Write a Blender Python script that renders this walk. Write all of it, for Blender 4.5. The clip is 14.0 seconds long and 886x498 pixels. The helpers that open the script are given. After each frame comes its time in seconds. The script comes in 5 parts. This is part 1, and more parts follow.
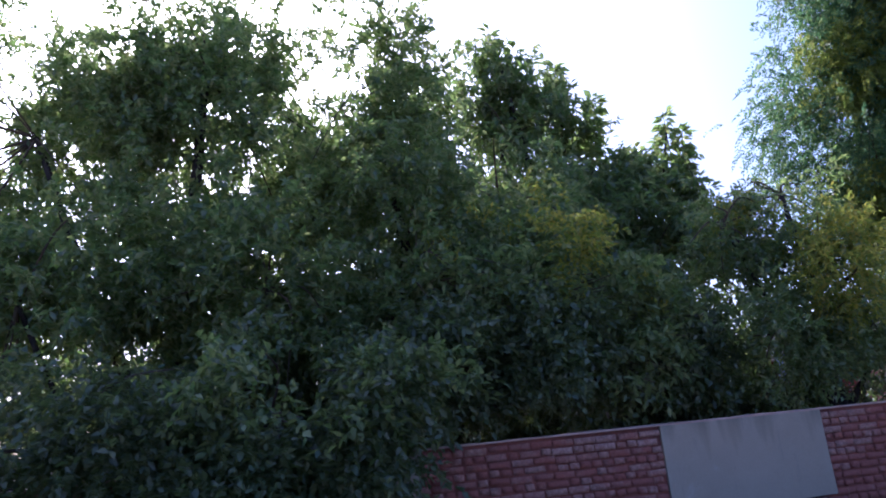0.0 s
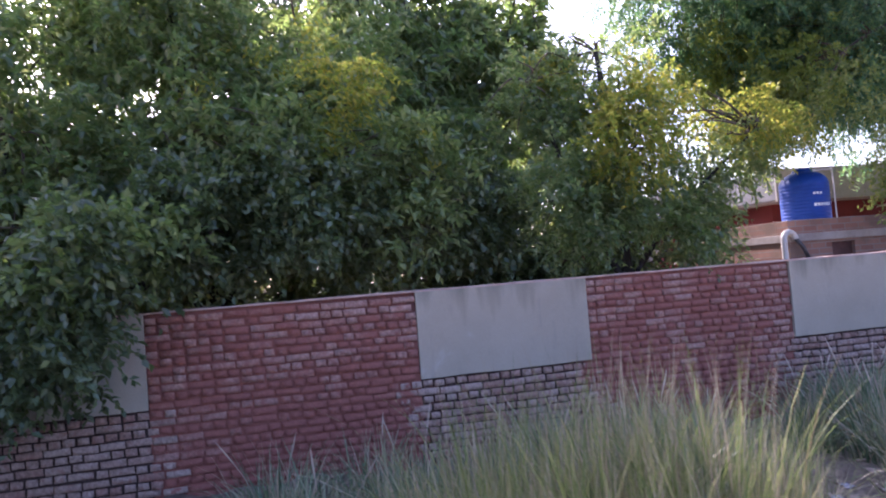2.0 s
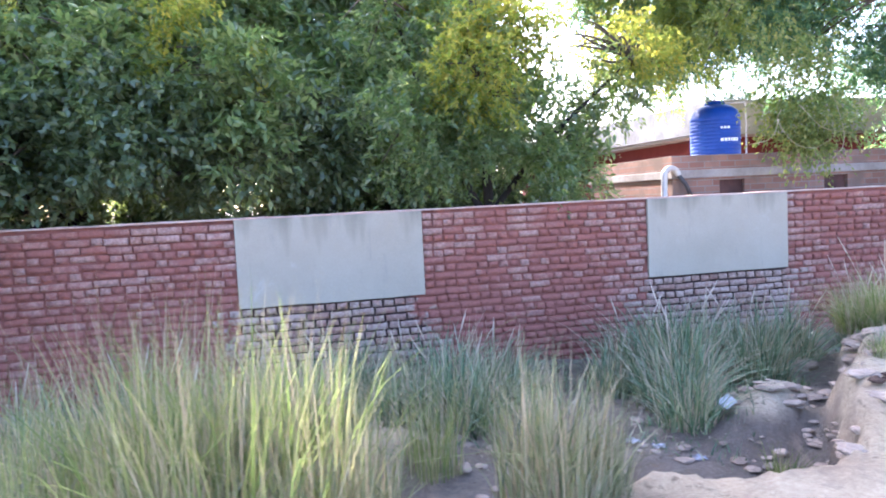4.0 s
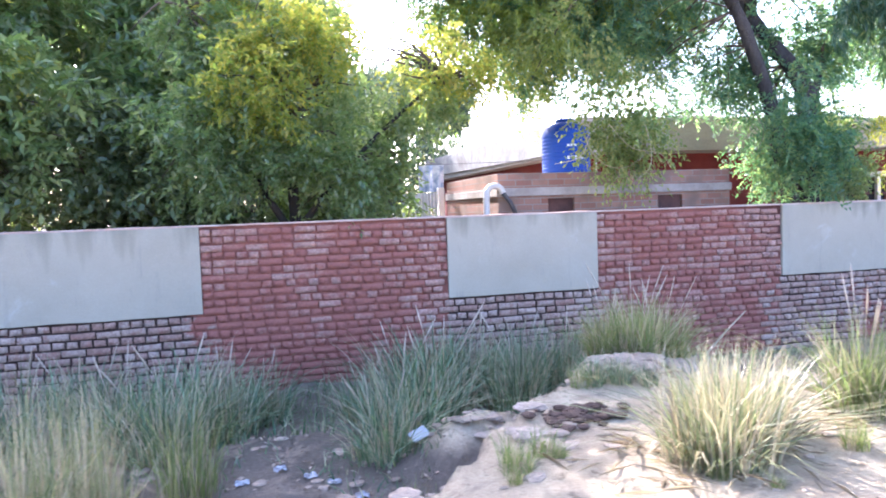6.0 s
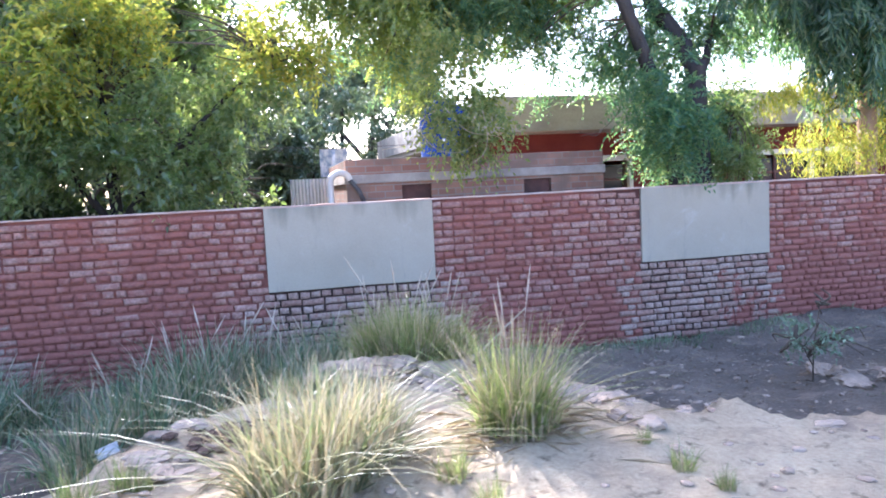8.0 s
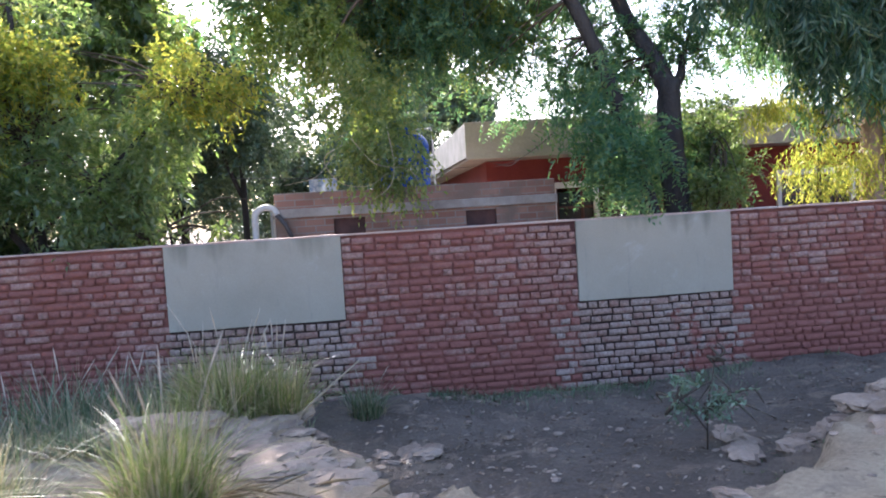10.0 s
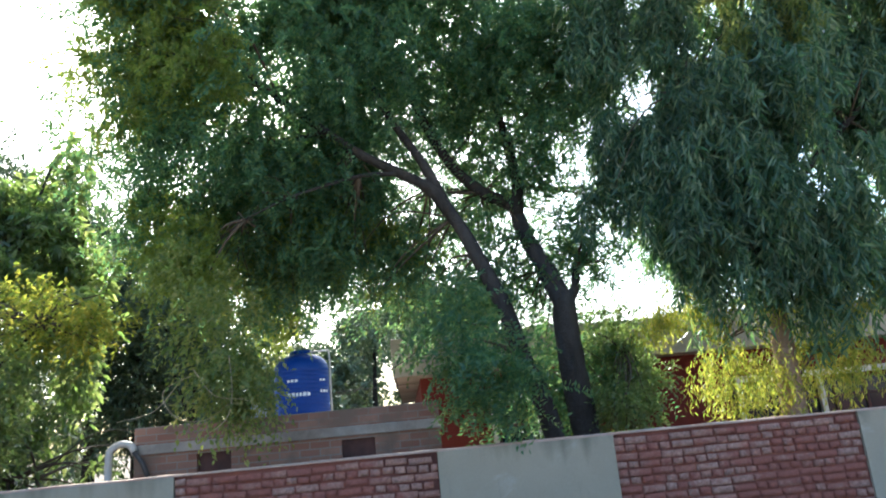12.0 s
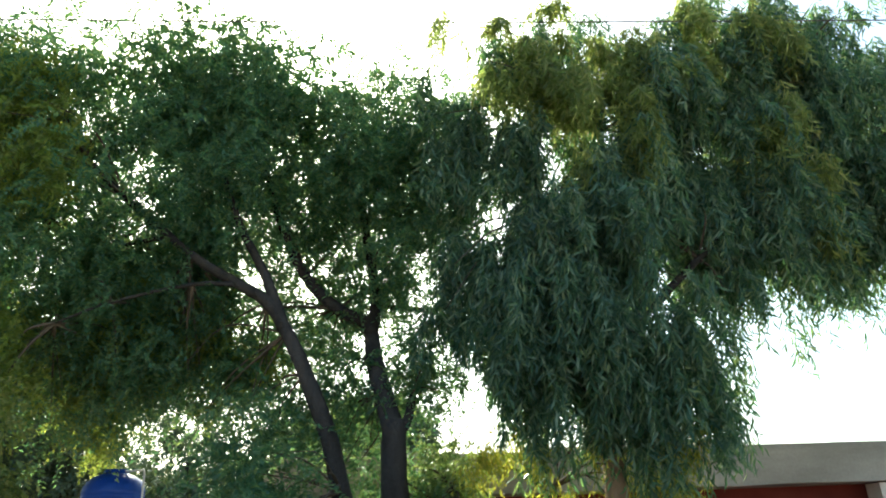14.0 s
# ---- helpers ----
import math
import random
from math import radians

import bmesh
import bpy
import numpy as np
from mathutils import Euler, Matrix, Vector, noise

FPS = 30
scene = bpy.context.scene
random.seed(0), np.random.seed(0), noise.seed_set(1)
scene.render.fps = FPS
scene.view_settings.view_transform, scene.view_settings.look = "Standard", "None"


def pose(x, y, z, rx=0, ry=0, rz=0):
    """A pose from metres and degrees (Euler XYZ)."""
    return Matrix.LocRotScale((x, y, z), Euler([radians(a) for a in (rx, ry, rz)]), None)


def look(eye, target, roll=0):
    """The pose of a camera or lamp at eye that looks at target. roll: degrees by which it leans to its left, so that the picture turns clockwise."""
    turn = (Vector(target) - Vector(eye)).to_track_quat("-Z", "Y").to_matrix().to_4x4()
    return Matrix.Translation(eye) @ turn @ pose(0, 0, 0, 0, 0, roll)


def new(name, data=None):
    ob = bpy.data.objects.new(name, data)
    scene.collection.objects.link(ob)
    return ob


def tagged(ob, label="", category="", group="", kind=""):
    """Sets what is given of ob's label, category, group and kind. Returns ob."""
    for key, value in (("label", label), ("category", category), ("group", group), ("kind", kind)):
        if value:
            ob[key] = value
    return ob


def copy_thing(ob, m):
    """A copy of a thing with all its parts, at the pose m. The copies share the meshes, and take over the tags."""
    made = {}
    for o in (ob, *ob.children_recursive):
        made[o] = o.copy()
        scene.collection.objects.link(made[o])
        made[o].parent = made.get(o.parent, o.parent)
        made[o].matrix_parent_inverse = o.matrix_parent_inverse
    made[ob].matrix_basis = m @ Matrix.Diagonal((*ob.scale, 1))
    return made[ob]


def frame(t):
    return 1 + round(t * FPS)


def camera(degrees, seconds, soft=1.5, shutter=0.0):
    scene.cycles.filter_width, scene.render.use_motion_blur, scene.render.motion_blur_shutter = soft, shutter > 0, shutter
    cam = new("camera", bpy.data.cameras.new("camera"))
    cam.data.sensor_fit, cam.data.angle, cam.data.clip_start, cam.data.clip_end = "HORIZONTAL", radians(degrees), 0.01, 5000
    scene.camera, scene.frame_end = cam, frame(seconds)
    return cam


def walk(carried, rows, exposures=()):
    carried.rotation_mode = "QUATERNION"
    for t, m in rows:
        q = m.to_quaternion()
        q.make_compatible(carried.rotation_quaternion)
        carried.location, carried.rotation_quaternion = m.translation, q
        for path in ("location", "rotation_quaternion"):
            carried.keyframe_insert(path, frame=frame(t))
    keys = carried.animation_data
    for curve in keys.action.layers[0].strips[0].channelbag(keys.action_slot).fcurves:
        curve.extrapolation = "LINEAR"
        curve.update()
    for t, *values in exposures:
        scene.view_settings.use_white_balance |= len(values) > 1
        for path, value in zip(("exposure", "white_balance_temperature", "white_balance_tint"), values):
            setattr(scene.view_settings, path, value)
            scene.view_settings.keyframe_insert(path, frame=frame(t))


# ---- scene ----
# ---------- camera and walk ----------
cam = camera(65.6, 14.0, soft=1.8, shutter=0.3)
# seconds, eye x y z, yaw to the left of +y, pitch up, roll
ROWS = [
    (0.0, -0.373, -7.482, 2.053, -9.57, 14.44, -5.66),
    (0.5, 0.181, -7.367, 2.031, -8.82, 12.82, -5.53),
    (1.0, 0.711, -7.296, 2.012, -10.08, 9.58, -4.53),
    (1.5, 1.224, -7.262, 1.994, -11.45, 5.88, -5.73),
    (2.0, 1.727, -7.259, 1.979, -13.5, 2.26, -4.52),
    (4.5, 4.222, -7.494, 1.931, -12.09, -4.37, -2.63),
    (5.0, 4.733, -7.558, 1.928, -13.0, -4.61, -3.27),
    (5.5, 5.252, -7.619, 1.927, -14.87, -3.14, -1.34),
    (6.0, 5.776, -7.673, 1.928, -14.48, -3.29, -1.99),
    (6.5, 6.305, -7.719, 1.931, -14.64, -2.61, -0.92),
    (7.0, 6.839, -7.754, 1.936, -13.37, -3.86, -2.22),
    (7.5, 7.376, -7.777, 1.943, -14.06, -2.97, -1.36),
    (8.0, 7.914, -7.787, 1.952, -13.71, -5.0, -2.86),
    (10.3, 10.369, -7.667, 2.019, -4.47, -1.89, -3.35),
    (10.5, 10.578, -7.645, 2.027, -3.67, -0.12, -3.42),
    (11.0, 11.097, -7.586, 2.048, -3.07, 6.9, -4.19),
    (11.5, 11.609, -7.52, 2.072, -4.26, 10.95, -5.05),
    (12.0, 12.116, -7.452, 2.097, -4.1, 14.28, -5.37),
    (12.5, 12.618, -7.384, 2.115, -4.42, 17.74, -4.93),
    (13.0, 13.122, -7.321, 2.15, -5.26, 20.62, -4.45),
    (13.5, 13.614, -7.268, 2.18, -6.19, 22.1, -4.66),
    (14.0, 14.117, -7.24, 2.21, -6.0, 23.36, -2.48),
]
EXPOSURES = [(0.0, 0.76, 4750, 36), (0.8, 0.78, 4850, 36), (1.5, 1.85, 5250, 39), (2.0, 1.9, 5450, 37), (3.2, 2.65, 5450, 28), (4.5, 3.25, 5400, 21), (6.0, 3.15, 5400, 22), (8.0, 2.85, 5350, 20), (9.2, 2.35, 5450, 18), (10.4, 2.05, 5600, 15), (11.0, 1.95, 5570, 9), (11.5, 1.9, 5520, 7), (12.5, 1.6, 5540, -4), (13.2, 1.42, 5950, -6), (14.0, 1.5, 6050, -6)]
walk(cam, [(t, pose(x, y, z, 90 + p, 0, w) @ pose(0, 0, 0, 0, 0, r)) for t, x, y, z, w, p, r in ROWS], EXPOSURES)

# ---------- light ----------
SUN_AZ, SUN_EL = -12.5, 37.5          # degrees east of +y, and above the horizon
SUN_STRENGTH, SKY_STRENGTH = 3.7, 0.15
world = bpy.data.worlds.new("world")
scene.world = world
world.use_nodes = True
wn = world.node_tree.nodes
sky = wn.new("ShaderNodeTexSky")
sky.sky_type, sky.sun_disc = "NISHITA", False
sky.sun_elevation, sky.sun_rotation = radians(SUN_EL), radians(SUN_AZ)
sky.dust_density, sky.air_density, sky.ozone_density = 4.0, 1.0, 1.0
world.node_tree.links.new(sky.outputs[0], wn["Background"].inputs[0])
wn["Background"].inputs[1].default_value = SKY_STRENGTH
sun = new("sun", bpy.data.lights.new("sun", "SUN"))
sun.data.energy, sun.data.angle, sun.data.color = SUN_STRENGTH, radians(0.55), (1.0, 0.90, 0.75)
az, el = radians(SUN_AZ), radians(SUN_EL)
SUN_WAY = Vector((math.sin(az) * math.cos(el), math.cos(az) * math.cos(el), math.sin(el)))
sun.matrix_world = look(SUN_WAY * 60, (0, 0, 0))

# ---------- materials ----------


class Nodes:
    """A small builder for node materials."""

    def __init__(self, name):
        self.mat = bpy.data.materials.new(name)
        self.mat.use_nodes = True
        self.tree = self.mat.node_tree
        self.n = self.tree.nodes
        self.out = self.n["Material Output"]
        self.bsdf = self.n["Principled BSDF"]
        self.coords = None

    def link(self, a, b):
        self.tree.links.new(a, b)

    def where(self):
        if not self.coords:
            self.coords = self.n.new("ShaderNodeNewGeometry")
        return self.coords.outputs["Position"]

    def noise(self, scale, detail=6, rough=0.6, stretch=None, vector=None, warp=0.0):
        t = self.n.new("ShaderNodeTexNoise")
        t.inputs["Scale"].default_value, t.inputs["Detail"].default_value, t.inputs["Roughness"].default_value = scale, detail, rough
        t.inputs["Distortion"].default_value = warp
        v = vector or self.where()
        if stretch:
            m = self.n.new("ShaderNodeMapping")
            m.inputs["Scale"].default_value = stretch
            self.link(v, m.inputs["Vector"])
            v = m.outputs[0]
        self.link(v, t.inputs["Vector"])
        return t.outputs["Fac"]

    def ramp(self, fac, *stops):
        r = self.n.new("ShaderNodeValToRGB")
        e = r.color_ramp.elements
        while len(e) < len(stops):
            e.new(0.5)
        for el_, (p, c) in zip(e, stops):
            el_.position, el_.color = p, ((*c, 1) if len(c) == 3 else c)
        self.link(fac, r.inputs[0])
        return r.outputs[0]

    def gray(self, fac, lo, hi, a=0.0, b=1.0):
        return self.ramp(fac, (lo, (a, a, a)), (hi, (b, b, b)))

    def mix(self, fac, a, b, kind="MIX"):
        m = self.n.new("ShaderNodeMix")
        m.data_type, m.blend_type = "RGBA", kind
        for sock, v in ((m.inputs[0], fac), (m.inputs[6], a), (m.inputs[7], b)):
            if isinstance(v, (int, float)):
                sock.default_value = v
            elif isinstance(v, tuple):
                sock.default_value = (*v, 1)
            else:
                self.link(v, sock)
        return m.outputs[2]

    def bump(self, fac, strength=0.4, distance=0.01):
        b = self.n.new("ShaderNodeBump")
        b.inputs["Strength"].default_value, b.inputs["Distance"].default_value = strength, distance
        self.link(fac, b.inputs["Height"])
        self.link(b.outputs[0], self.bsdf.inputs["Normal"])

    def done(self, color=None, rough=0.85, spec=0.25):
        if color is not None:
            if isinstance(color, tuple):
                self.bsdf.inputs["Base Color"].default_value = (*color, 1)
            else:
                self.link(color, self.bsdf.inputs["Base Color"])
        self.bsdf.inputs["Roughness"].default_value = rough
        self.bsdf.inputs["Specular IOR Level"].default_value = spec
        return self.mat

    def chance(self, of_object):
        if of_object:
            return self.n.new("ShaderNodeObjectInfo").outputs["Random"]
        self.where()
        return self.coords.outputs["Random Per Island"]


def patchy(name, a, b, scale=3.0, fine=40.0, rough=0.85, bump=0.4, depth=0.006, c=None, spec=0.25, stretch=None):
    m = Nodes(name)
    col = m.mix(m.gray(m.noise(scale, stretch=stretch), 0.35, 0.65), a, b)
    if c:
        col = m.mix(m.gray(m.noise(scale * 0.37, 4, stretch=stretch), 0.52, 0.66), col, c)
    f = m.noise(fine, 5)
    col = m.mix(0.35, col, m.mix(f, (0.35, 0.35, 0.35), (1.0, 1.0, 1.0)), "OVERLAY")
    m.bump(f, bump, depth)
    return m.done(col, rough, spec)


def wash_mask(m, lo, hi):
    """Where the red wash still covers brick and joint alike."""
    big = m.noise(0.62, 5, 0.55)
    small = m.noise(5.5, 5, 0.7)
    both = m.n.new("ShaderNodeMath")
    both.operation = "MULTIPLY_ADD"
    m.link(small, both.inputs[0])
    both.inputs[1].default_value = 0.55
    m.link(big, both.inputs[2])
    # the wash is fullest in the middle of each bay between the panels, and thin along the top courses
    axes = m.n.new("ShaderNodeSeparateXYZ")
    m.link(m.where(), axes.inputs[0])
    total = both.outputs[0]
    for axis, kind, a, b_, gain in (("X", "COSINE", 2 * math.pi / 4.63, -2 * math.pi * 1.76 / 4.63, 0.09), ("Z", None, -0.16, 0.17, 1.0)):
        f_ = m.n.new("ShaderNodeMath")
        f_.operation = "MULTIPLY_ADD"
        m.link(axes.outputs[axis], f_.inputs[0])
        f_.inputs[1].default_value, f_.inputs[2].default_value = a, b_
        v_ = f_.outputs[0]
        if kind:
            c_ = m.n.new("ShaderNodeMath")
            c_.operation = kind
            m.link(v_, c_.inputs[0])
            v_ = c_.outputs[0]
        t_ = m.n.new("ShaderNodeMath")
        t_.operation = "MULTIPLY_ADD"
        m.link(v_, t_.inputs[0])
        t_.inputs[1].default_value = gain
        m.link(total, t_.inputs[2])
        total = t_.outputs[0]
    return m.gray(total, lo, hi)


def brick_mat(name, worn, of_object, lo, hi):
    """Fired brick, worn pale on its face, under a patchy red wash."""
    m = Nodes(name)
    face = m.ramp(m.chance(of_object), (0.0, worn[0]), (0.35, worn[1]), (0.7, worn[2]), (1.0, worn[3]))
    fine = m.noise(26, 7, 0.7)
    fleck = m.mix(0.7, face, m.mix(m.gray(fine, 0.3, 0.7), (0.2, 0.2, 0.2), (0.9, 0.9, 0.9)), "OVERLAY")
    fleck = m.mix(m.gray(m.noise(11, 5, 0.7), 0.52, 0.64), fleck, m.mix(0.5, face, RED))
    wash = m.mix(m.gray(fine, 0.35, 0.7), RED, tuple(v * 1.3 for v in RED))
    each = m.n.new("ShaderNodeMath")
    each.operation = "MULTIPLY_ADD"
    m.link(m.chance(of_object), each.inputs[0])
    each.inputs[1].default_value = 0.75 if worn is WORN else 0.0
    m.link(wash_mask(m, lo, hi), each.inputs[2])
    col = m.mix(m.gray(each.outputs[0], 0.5, 1.0), fleck, wash)
    m.bump(m.noise(38, 7, 0.7), 0.9, 0.012)
    return m.done(col, 0.92, 0.12)


def joint_mat(name, bare, lo, hi):
    m = Nodes(name)
    fine = m.noise(60, 6, 0.7)
    dirt = m.mix(m.gray(fine, 0.3, 0.7), bare, tuple(v * 1.7 for v in bare))
    col = m.mix(wash_mask(m, lo, hi), dirt, m.mix(m.gray(fine, 0.3, 0.7), tuple(v * 0.9 for v in RED), tuple(v * 1.15 for v in RED)))
    m.bump(fine, 0.8, 0.012)
    return m.done(col, 0.95, 0.1)


def leaf_mat(name, tones, glow, share=0.45, rough=0.42, spec=0.5):
    """Thin leaves: a diffuse face, and light that comes through."""
    m = Nodes(name)
    r = m.chance(False)
    big = m.noise(1.3, 3)
    face = m.mix(0.5, m.ramp(r, *tones), m.mix(m.gray(big, 0.36, 0.64), (0.22, 0.22, 0.22), (0.9, 0.9, 0.9)), "OVERLAY")
    m.done(face, rough, spec)
    back = m.n.new("ShaderNodeBsdfTranslucent")
    m.link(m.ramp(r, *glow), back.inputs[0])
    both = m.n.new("ShaderNodeMixShader")
    both.inputs[0].default_value = share
    m.link(m.bsdf.outputs[0], both.inputs[1])
    m.link(back.outputs[0], both.inputs[2])
    m.link(both.outputs[0], m.out.inputs[0])
    return m.mat


WORN = ((0.285, 0.165, 0.13), (0.33, 0.205, 0.165), (0.265, 0.14, 0.108), (0.345, 0.225, 0.18))
RAW = ((0.27, 0.185, 0.145), (0.32, 0.235, 0.19), (0.245, 0.145, 0.112), (0.30, 0.22, 0.178))
RED = (0.225, 0.09, 0.07)
painted_brick = brick_mat("painted_brick", WORN, False, 0.58, 1.0)
painted_brick_own = brick_mat("painted_brick_own", WORN, True, 0.58, 1.0)
raw_brick = brick_mat("raw_brick", RAW, False, 0.90, 1.05)
raw_brick_own = brick_mat("raw_brick_own", RAW, True, 0.90, 1.05)
red_mortar = joint_mat("red_mortar", (0.075, 0.034, 0.028), 0.50, 0.80)
raw_mortar = joint_mat("raw_mortar", (0.045, 0.030, 0.026), 0.92, 1.05)
pl = Nodes("plaster")
pc = pl.mix(pl.gray(pl.noise(1.1, 6), 0.35, 0.65), (0.295, 0.256, 0.194), (0.338, 0.294, 0.226))
pc = pl.mix(pl.gray(pl.noise(2.2, 6, 0.65, stretch=(2.6, 1, 0.45)), 0.58, 0.74), pc, (0.24, 0.215, 0.178))
pc = pl.mix(pl.gray(pl.noise(1.5, 7, 0.7, warp=0.6), 0.60, 0.72), pc, (0.38, 0.34, 0.285))
pz = pl.n.new("ShaderNodeSeparateXYZ")
pl.link(pl.where(), pz.inputs[0])
ps = pl.n.new("ShaderNodeMath")
ps.operation = "MULTIPLY_ADD"
pl.link(pl.noise(3.2, 2, 0.5, stretch=(1.6, 1, 0.22)), ps.inputs[0])
ps.inputs[1].default_value = 0.55
pd = pl.n.new("ShaderNodeMath")
pd.operation = "MULTIPLY_ADD"
pl.link(pz.outputs["Z"], pd.inputs[0])
pd.inputs[1].default_value, pd.inputs[2].default_value = 0.42, -0.47
pe = pl.n.new("ShaderNodeMath")
pe.operation = "MULTIPLY_ADD"
pl.link(pl.noise(0.45, 2, 0.5), pe.inputs[0])
pe.inputs[1].default_value = 0.35
pl.link(pd.outputs[0], pe.inputs[2])
pl.link(pe.outputs[0], ps.inputs[2])
pc = pl.mix(pl.gray(ps.outputs[0], 0.70, 0.90), pc, (0.15, 0.138, 0.1))
pf = pl.noise(55, 6, 0.7)
pc = pl.mix(0.3, pc, pl.mix(pf, (0.35, 0.35, 0.35), (0.9, 0.9, 0.9)), "OVERLAY")
pl.bump(pf, 0.35, 0.008)
plaster = pl.done(pc, 0.92, 0.15)
cap_plaster = patchy("cap_plaster", (0.34, 0.21, 0.165), (0.46, 0.35, 0.29), 2.2, 40, 0.92, 0.5, 0.008)
fascia_mat = patchy("fascia_mat", (0.27, 0.25, 0.21), (0.38, 0.35, 0.30), 1.3, 20, 0.9, 0.4, 0.01, c=(0.20, 0.185, 0.16), stretch=(0.5, 0.5, 1.6))
whitewash = patchy("whitewash", (0.21, 0.205, 0.19), (0.145, 0.14, 0.13), 2.6, 25, 0.9, 0.3, 0.006, c=(0.11, 0.10, 0.09))
red_paint = patchy("red_paint", (0.125, 0.022, 0.018), (0.16, 0.034, 0.026), 1.2, 30, 0.8, 0.2, 0.004)
trim_paint = patchy("trim_paint", (0.60, 0.53, 0.46), (0.70, 0.65, 0.58), 3.0, 40, 0.8, 0.2, 0.003)
concrete = patchy("concrete", (0.38, 0.33, 0.29), (0.48, 0.43, 0.38), 2.2, 35, 0.9, 0.4, 0.006)
iron = patchy("iron", (0.05, 0.045, 0.045), (0.09, 0.075, 0.065), 8, 60, 0.6, 0.2, 0.002, spec=0.4)
wood_dark = patchy("wood_dark", (0.06, 0.03, 0.025), (0.11, 0.05, 0.04), 4, 60, 0.7, 0.3, 0.003)
bark_dark = patchy("bark_dark", (0.024, 0.021, 0.019), (0.05, 0.044, 0.04), 5, 24, 0.95, 1.0, 0.03, stretch=(1, 1, 0.3))
bark_pale = patchy("bark_pale", (0.22, 0.145, 0.095), (0.33, 0.225, 0.15), 4, 24, 0.95, 0.8, 0.02, stretch=(1, 1, 0.3))
twig_bark = patchy("twig_bark", (0.06, 0.045, 0.032), (0.11, 0.085, 0.06), 8, 40, 0.9, 0.4, 0.004)
tank_blue = patchy("tank_blue", (0.006, 0.034, 0.185), (0.009, 0.045, 0.235), 3, 50, 0.5, 0.05, 0.001, spec=0.3)
white_print = patchy("white_print", (0.75, 0.77, 0.8), (0.6, 0.64, 0.7), 20, 60, 0.6, 0.05, 0.001)
pipe_white = patchy("pipe_white", (0.42, 0.38, 0.335), (0.50, 0.465, 0.42), 5, 40, 0.5, 0.05, 0.001)
cloth_blue = patchy("cloth_blue", (0.16, 0.22, 0.34), (0.52, 0.55, 0.60), 9, 80, 0.9, 0.3, 0.004)
sheet_metal = patchy("sheet_metal", (0.42, 0.43, 0.42), (0.52, 0.52, 0.50), 4, 50, 0.55, 0.2, 0.002, spec=0.5)
paper_mat = patchy("paper_mat", (0.36, 0.36, 0.35), (0.28, 0.28, 0.27), 12, 60, 0.7, 0.1, 0.002)
stone_mat = patchy("stone_mat", (0.22, 0.165, 0.12), (0.34, 0.262, 0.195), 4, 30, 0.95, 0.9, 0.02, c=(0.18, 0.13, 0.095))
dung_mat = patchy("dung_mat", (0.05, 0.03, 0.021), (0.10, 0.063, 0.045), 9, 40, 0.95, 0.9, 0.02)
litter_mat = patchy("litter_mat", (0.10, 0.085, 0.075), (0.34, 0.35, 0.38), 14, 50, 0.8, 0.2, 0.003)

g = Nodes("ground_mat")
soil = g.mix(g.gray(g.noise(1.1, 6), 0.35, 0.65), (0.17, 0.138, 0.11), (0.28, 0.228, 0.178))
sand = g.mix(g.gray(g.noise(2.3, 6), 0.35, 0.68), (0.50, 0.385, 0.262), (0.64, 0.512, 0.355))
level = g.n.new("ShaderNodeSeparateXYZ")
g.link(g.where(), level.inputs[0])
wob = g.n.new("ShaderNodeMath")
wob.operation = "MULTIPLY_ADD"
g.link(g.noise(2.0, 5), wob.inputs[0])
wob.inputs[1].default_value = 0.22
g.link(level.outputs["Z"], wob.inputs[2])
base = g.mix(g.gray(wob.outputs[0], 0.36, 0.50), soil, sand)
grit = g.noise(34, 8, 0.7)
base = g.mix(0.5, base, g.mix(g.gray(grit, 0.25, 0.75), (0.28, 0.28, 0.28), (0.85, 0.85, 0.85)), "OVERLAY")
base = g.mix(g.gray(g.noise(9, 6, 0.7), 0.57, 0.68), base, (0.25, 0.19, 0.13))
base = g.mix(g.gray(g.noise(1.9, 7, 0.7, warp=0.8), 0.54, 0.66), base, (0.41, 0.315, 0.23))
g.bump(g.noise(11, 9, 0.78), 1.0, 0.10)
ground_mat = g.done(base, 0.97, 0.1)

glass = Nodes("window_glass")
window_glass = glass.done((0.03, 0.032, 0.035), 0.12, 0.5)

broad_leaf = leaf_mat("broad_leaf", ((0.0, (0.058, 0.09, 0.045)), (0.5, (0.09, 0.127, 0.066)), (1.0, (0.135, 0.168, 0.092))),
                      ((0.0, (0.24, 0.38, 0.075)), (0.6, (0.40, 0.52, 0.12)), (1.0, (0.58, 0.60, 0.18))), 0.5, 0.33, 0.7)
# paler leaf: bright sun flecks and leaf highlights put into the colour
highlight_leaf = leaf_mat("highlight_leaf", ((0.0, (0.085, 0.13, 0.05)), (0.5, (0.15, 0.20, 0.075)), (1.0, (0.24, 0.28, 0.13))),
                     ((0.0, (0.16, 0.26, 0.05)), (1.0, (0.34, 0.42, 0.10))), 0.5)
far_leaf = leaf_mat("far_leaf", ((0.0, (0.05, 0.085, 0.045)), (0.5, (0.08, 0.12, 0.065)), (1.0, (0.12, 0.15, 0.085))),
                    ((0.0, (0.12, 0.18, 0.07)), (0.6, (0.18, 0.25, 0.09)), (1.0, (0.28, 0.32, 0.11))), 0.16, 0.5)
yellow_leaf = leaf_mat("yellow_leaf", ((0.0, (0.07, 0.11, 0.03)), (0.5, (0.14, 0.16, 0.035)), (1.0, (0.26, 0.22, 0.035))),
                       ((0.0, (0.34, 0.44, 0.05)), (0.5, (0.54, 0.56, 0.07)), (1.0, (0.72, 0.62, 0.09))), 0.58)
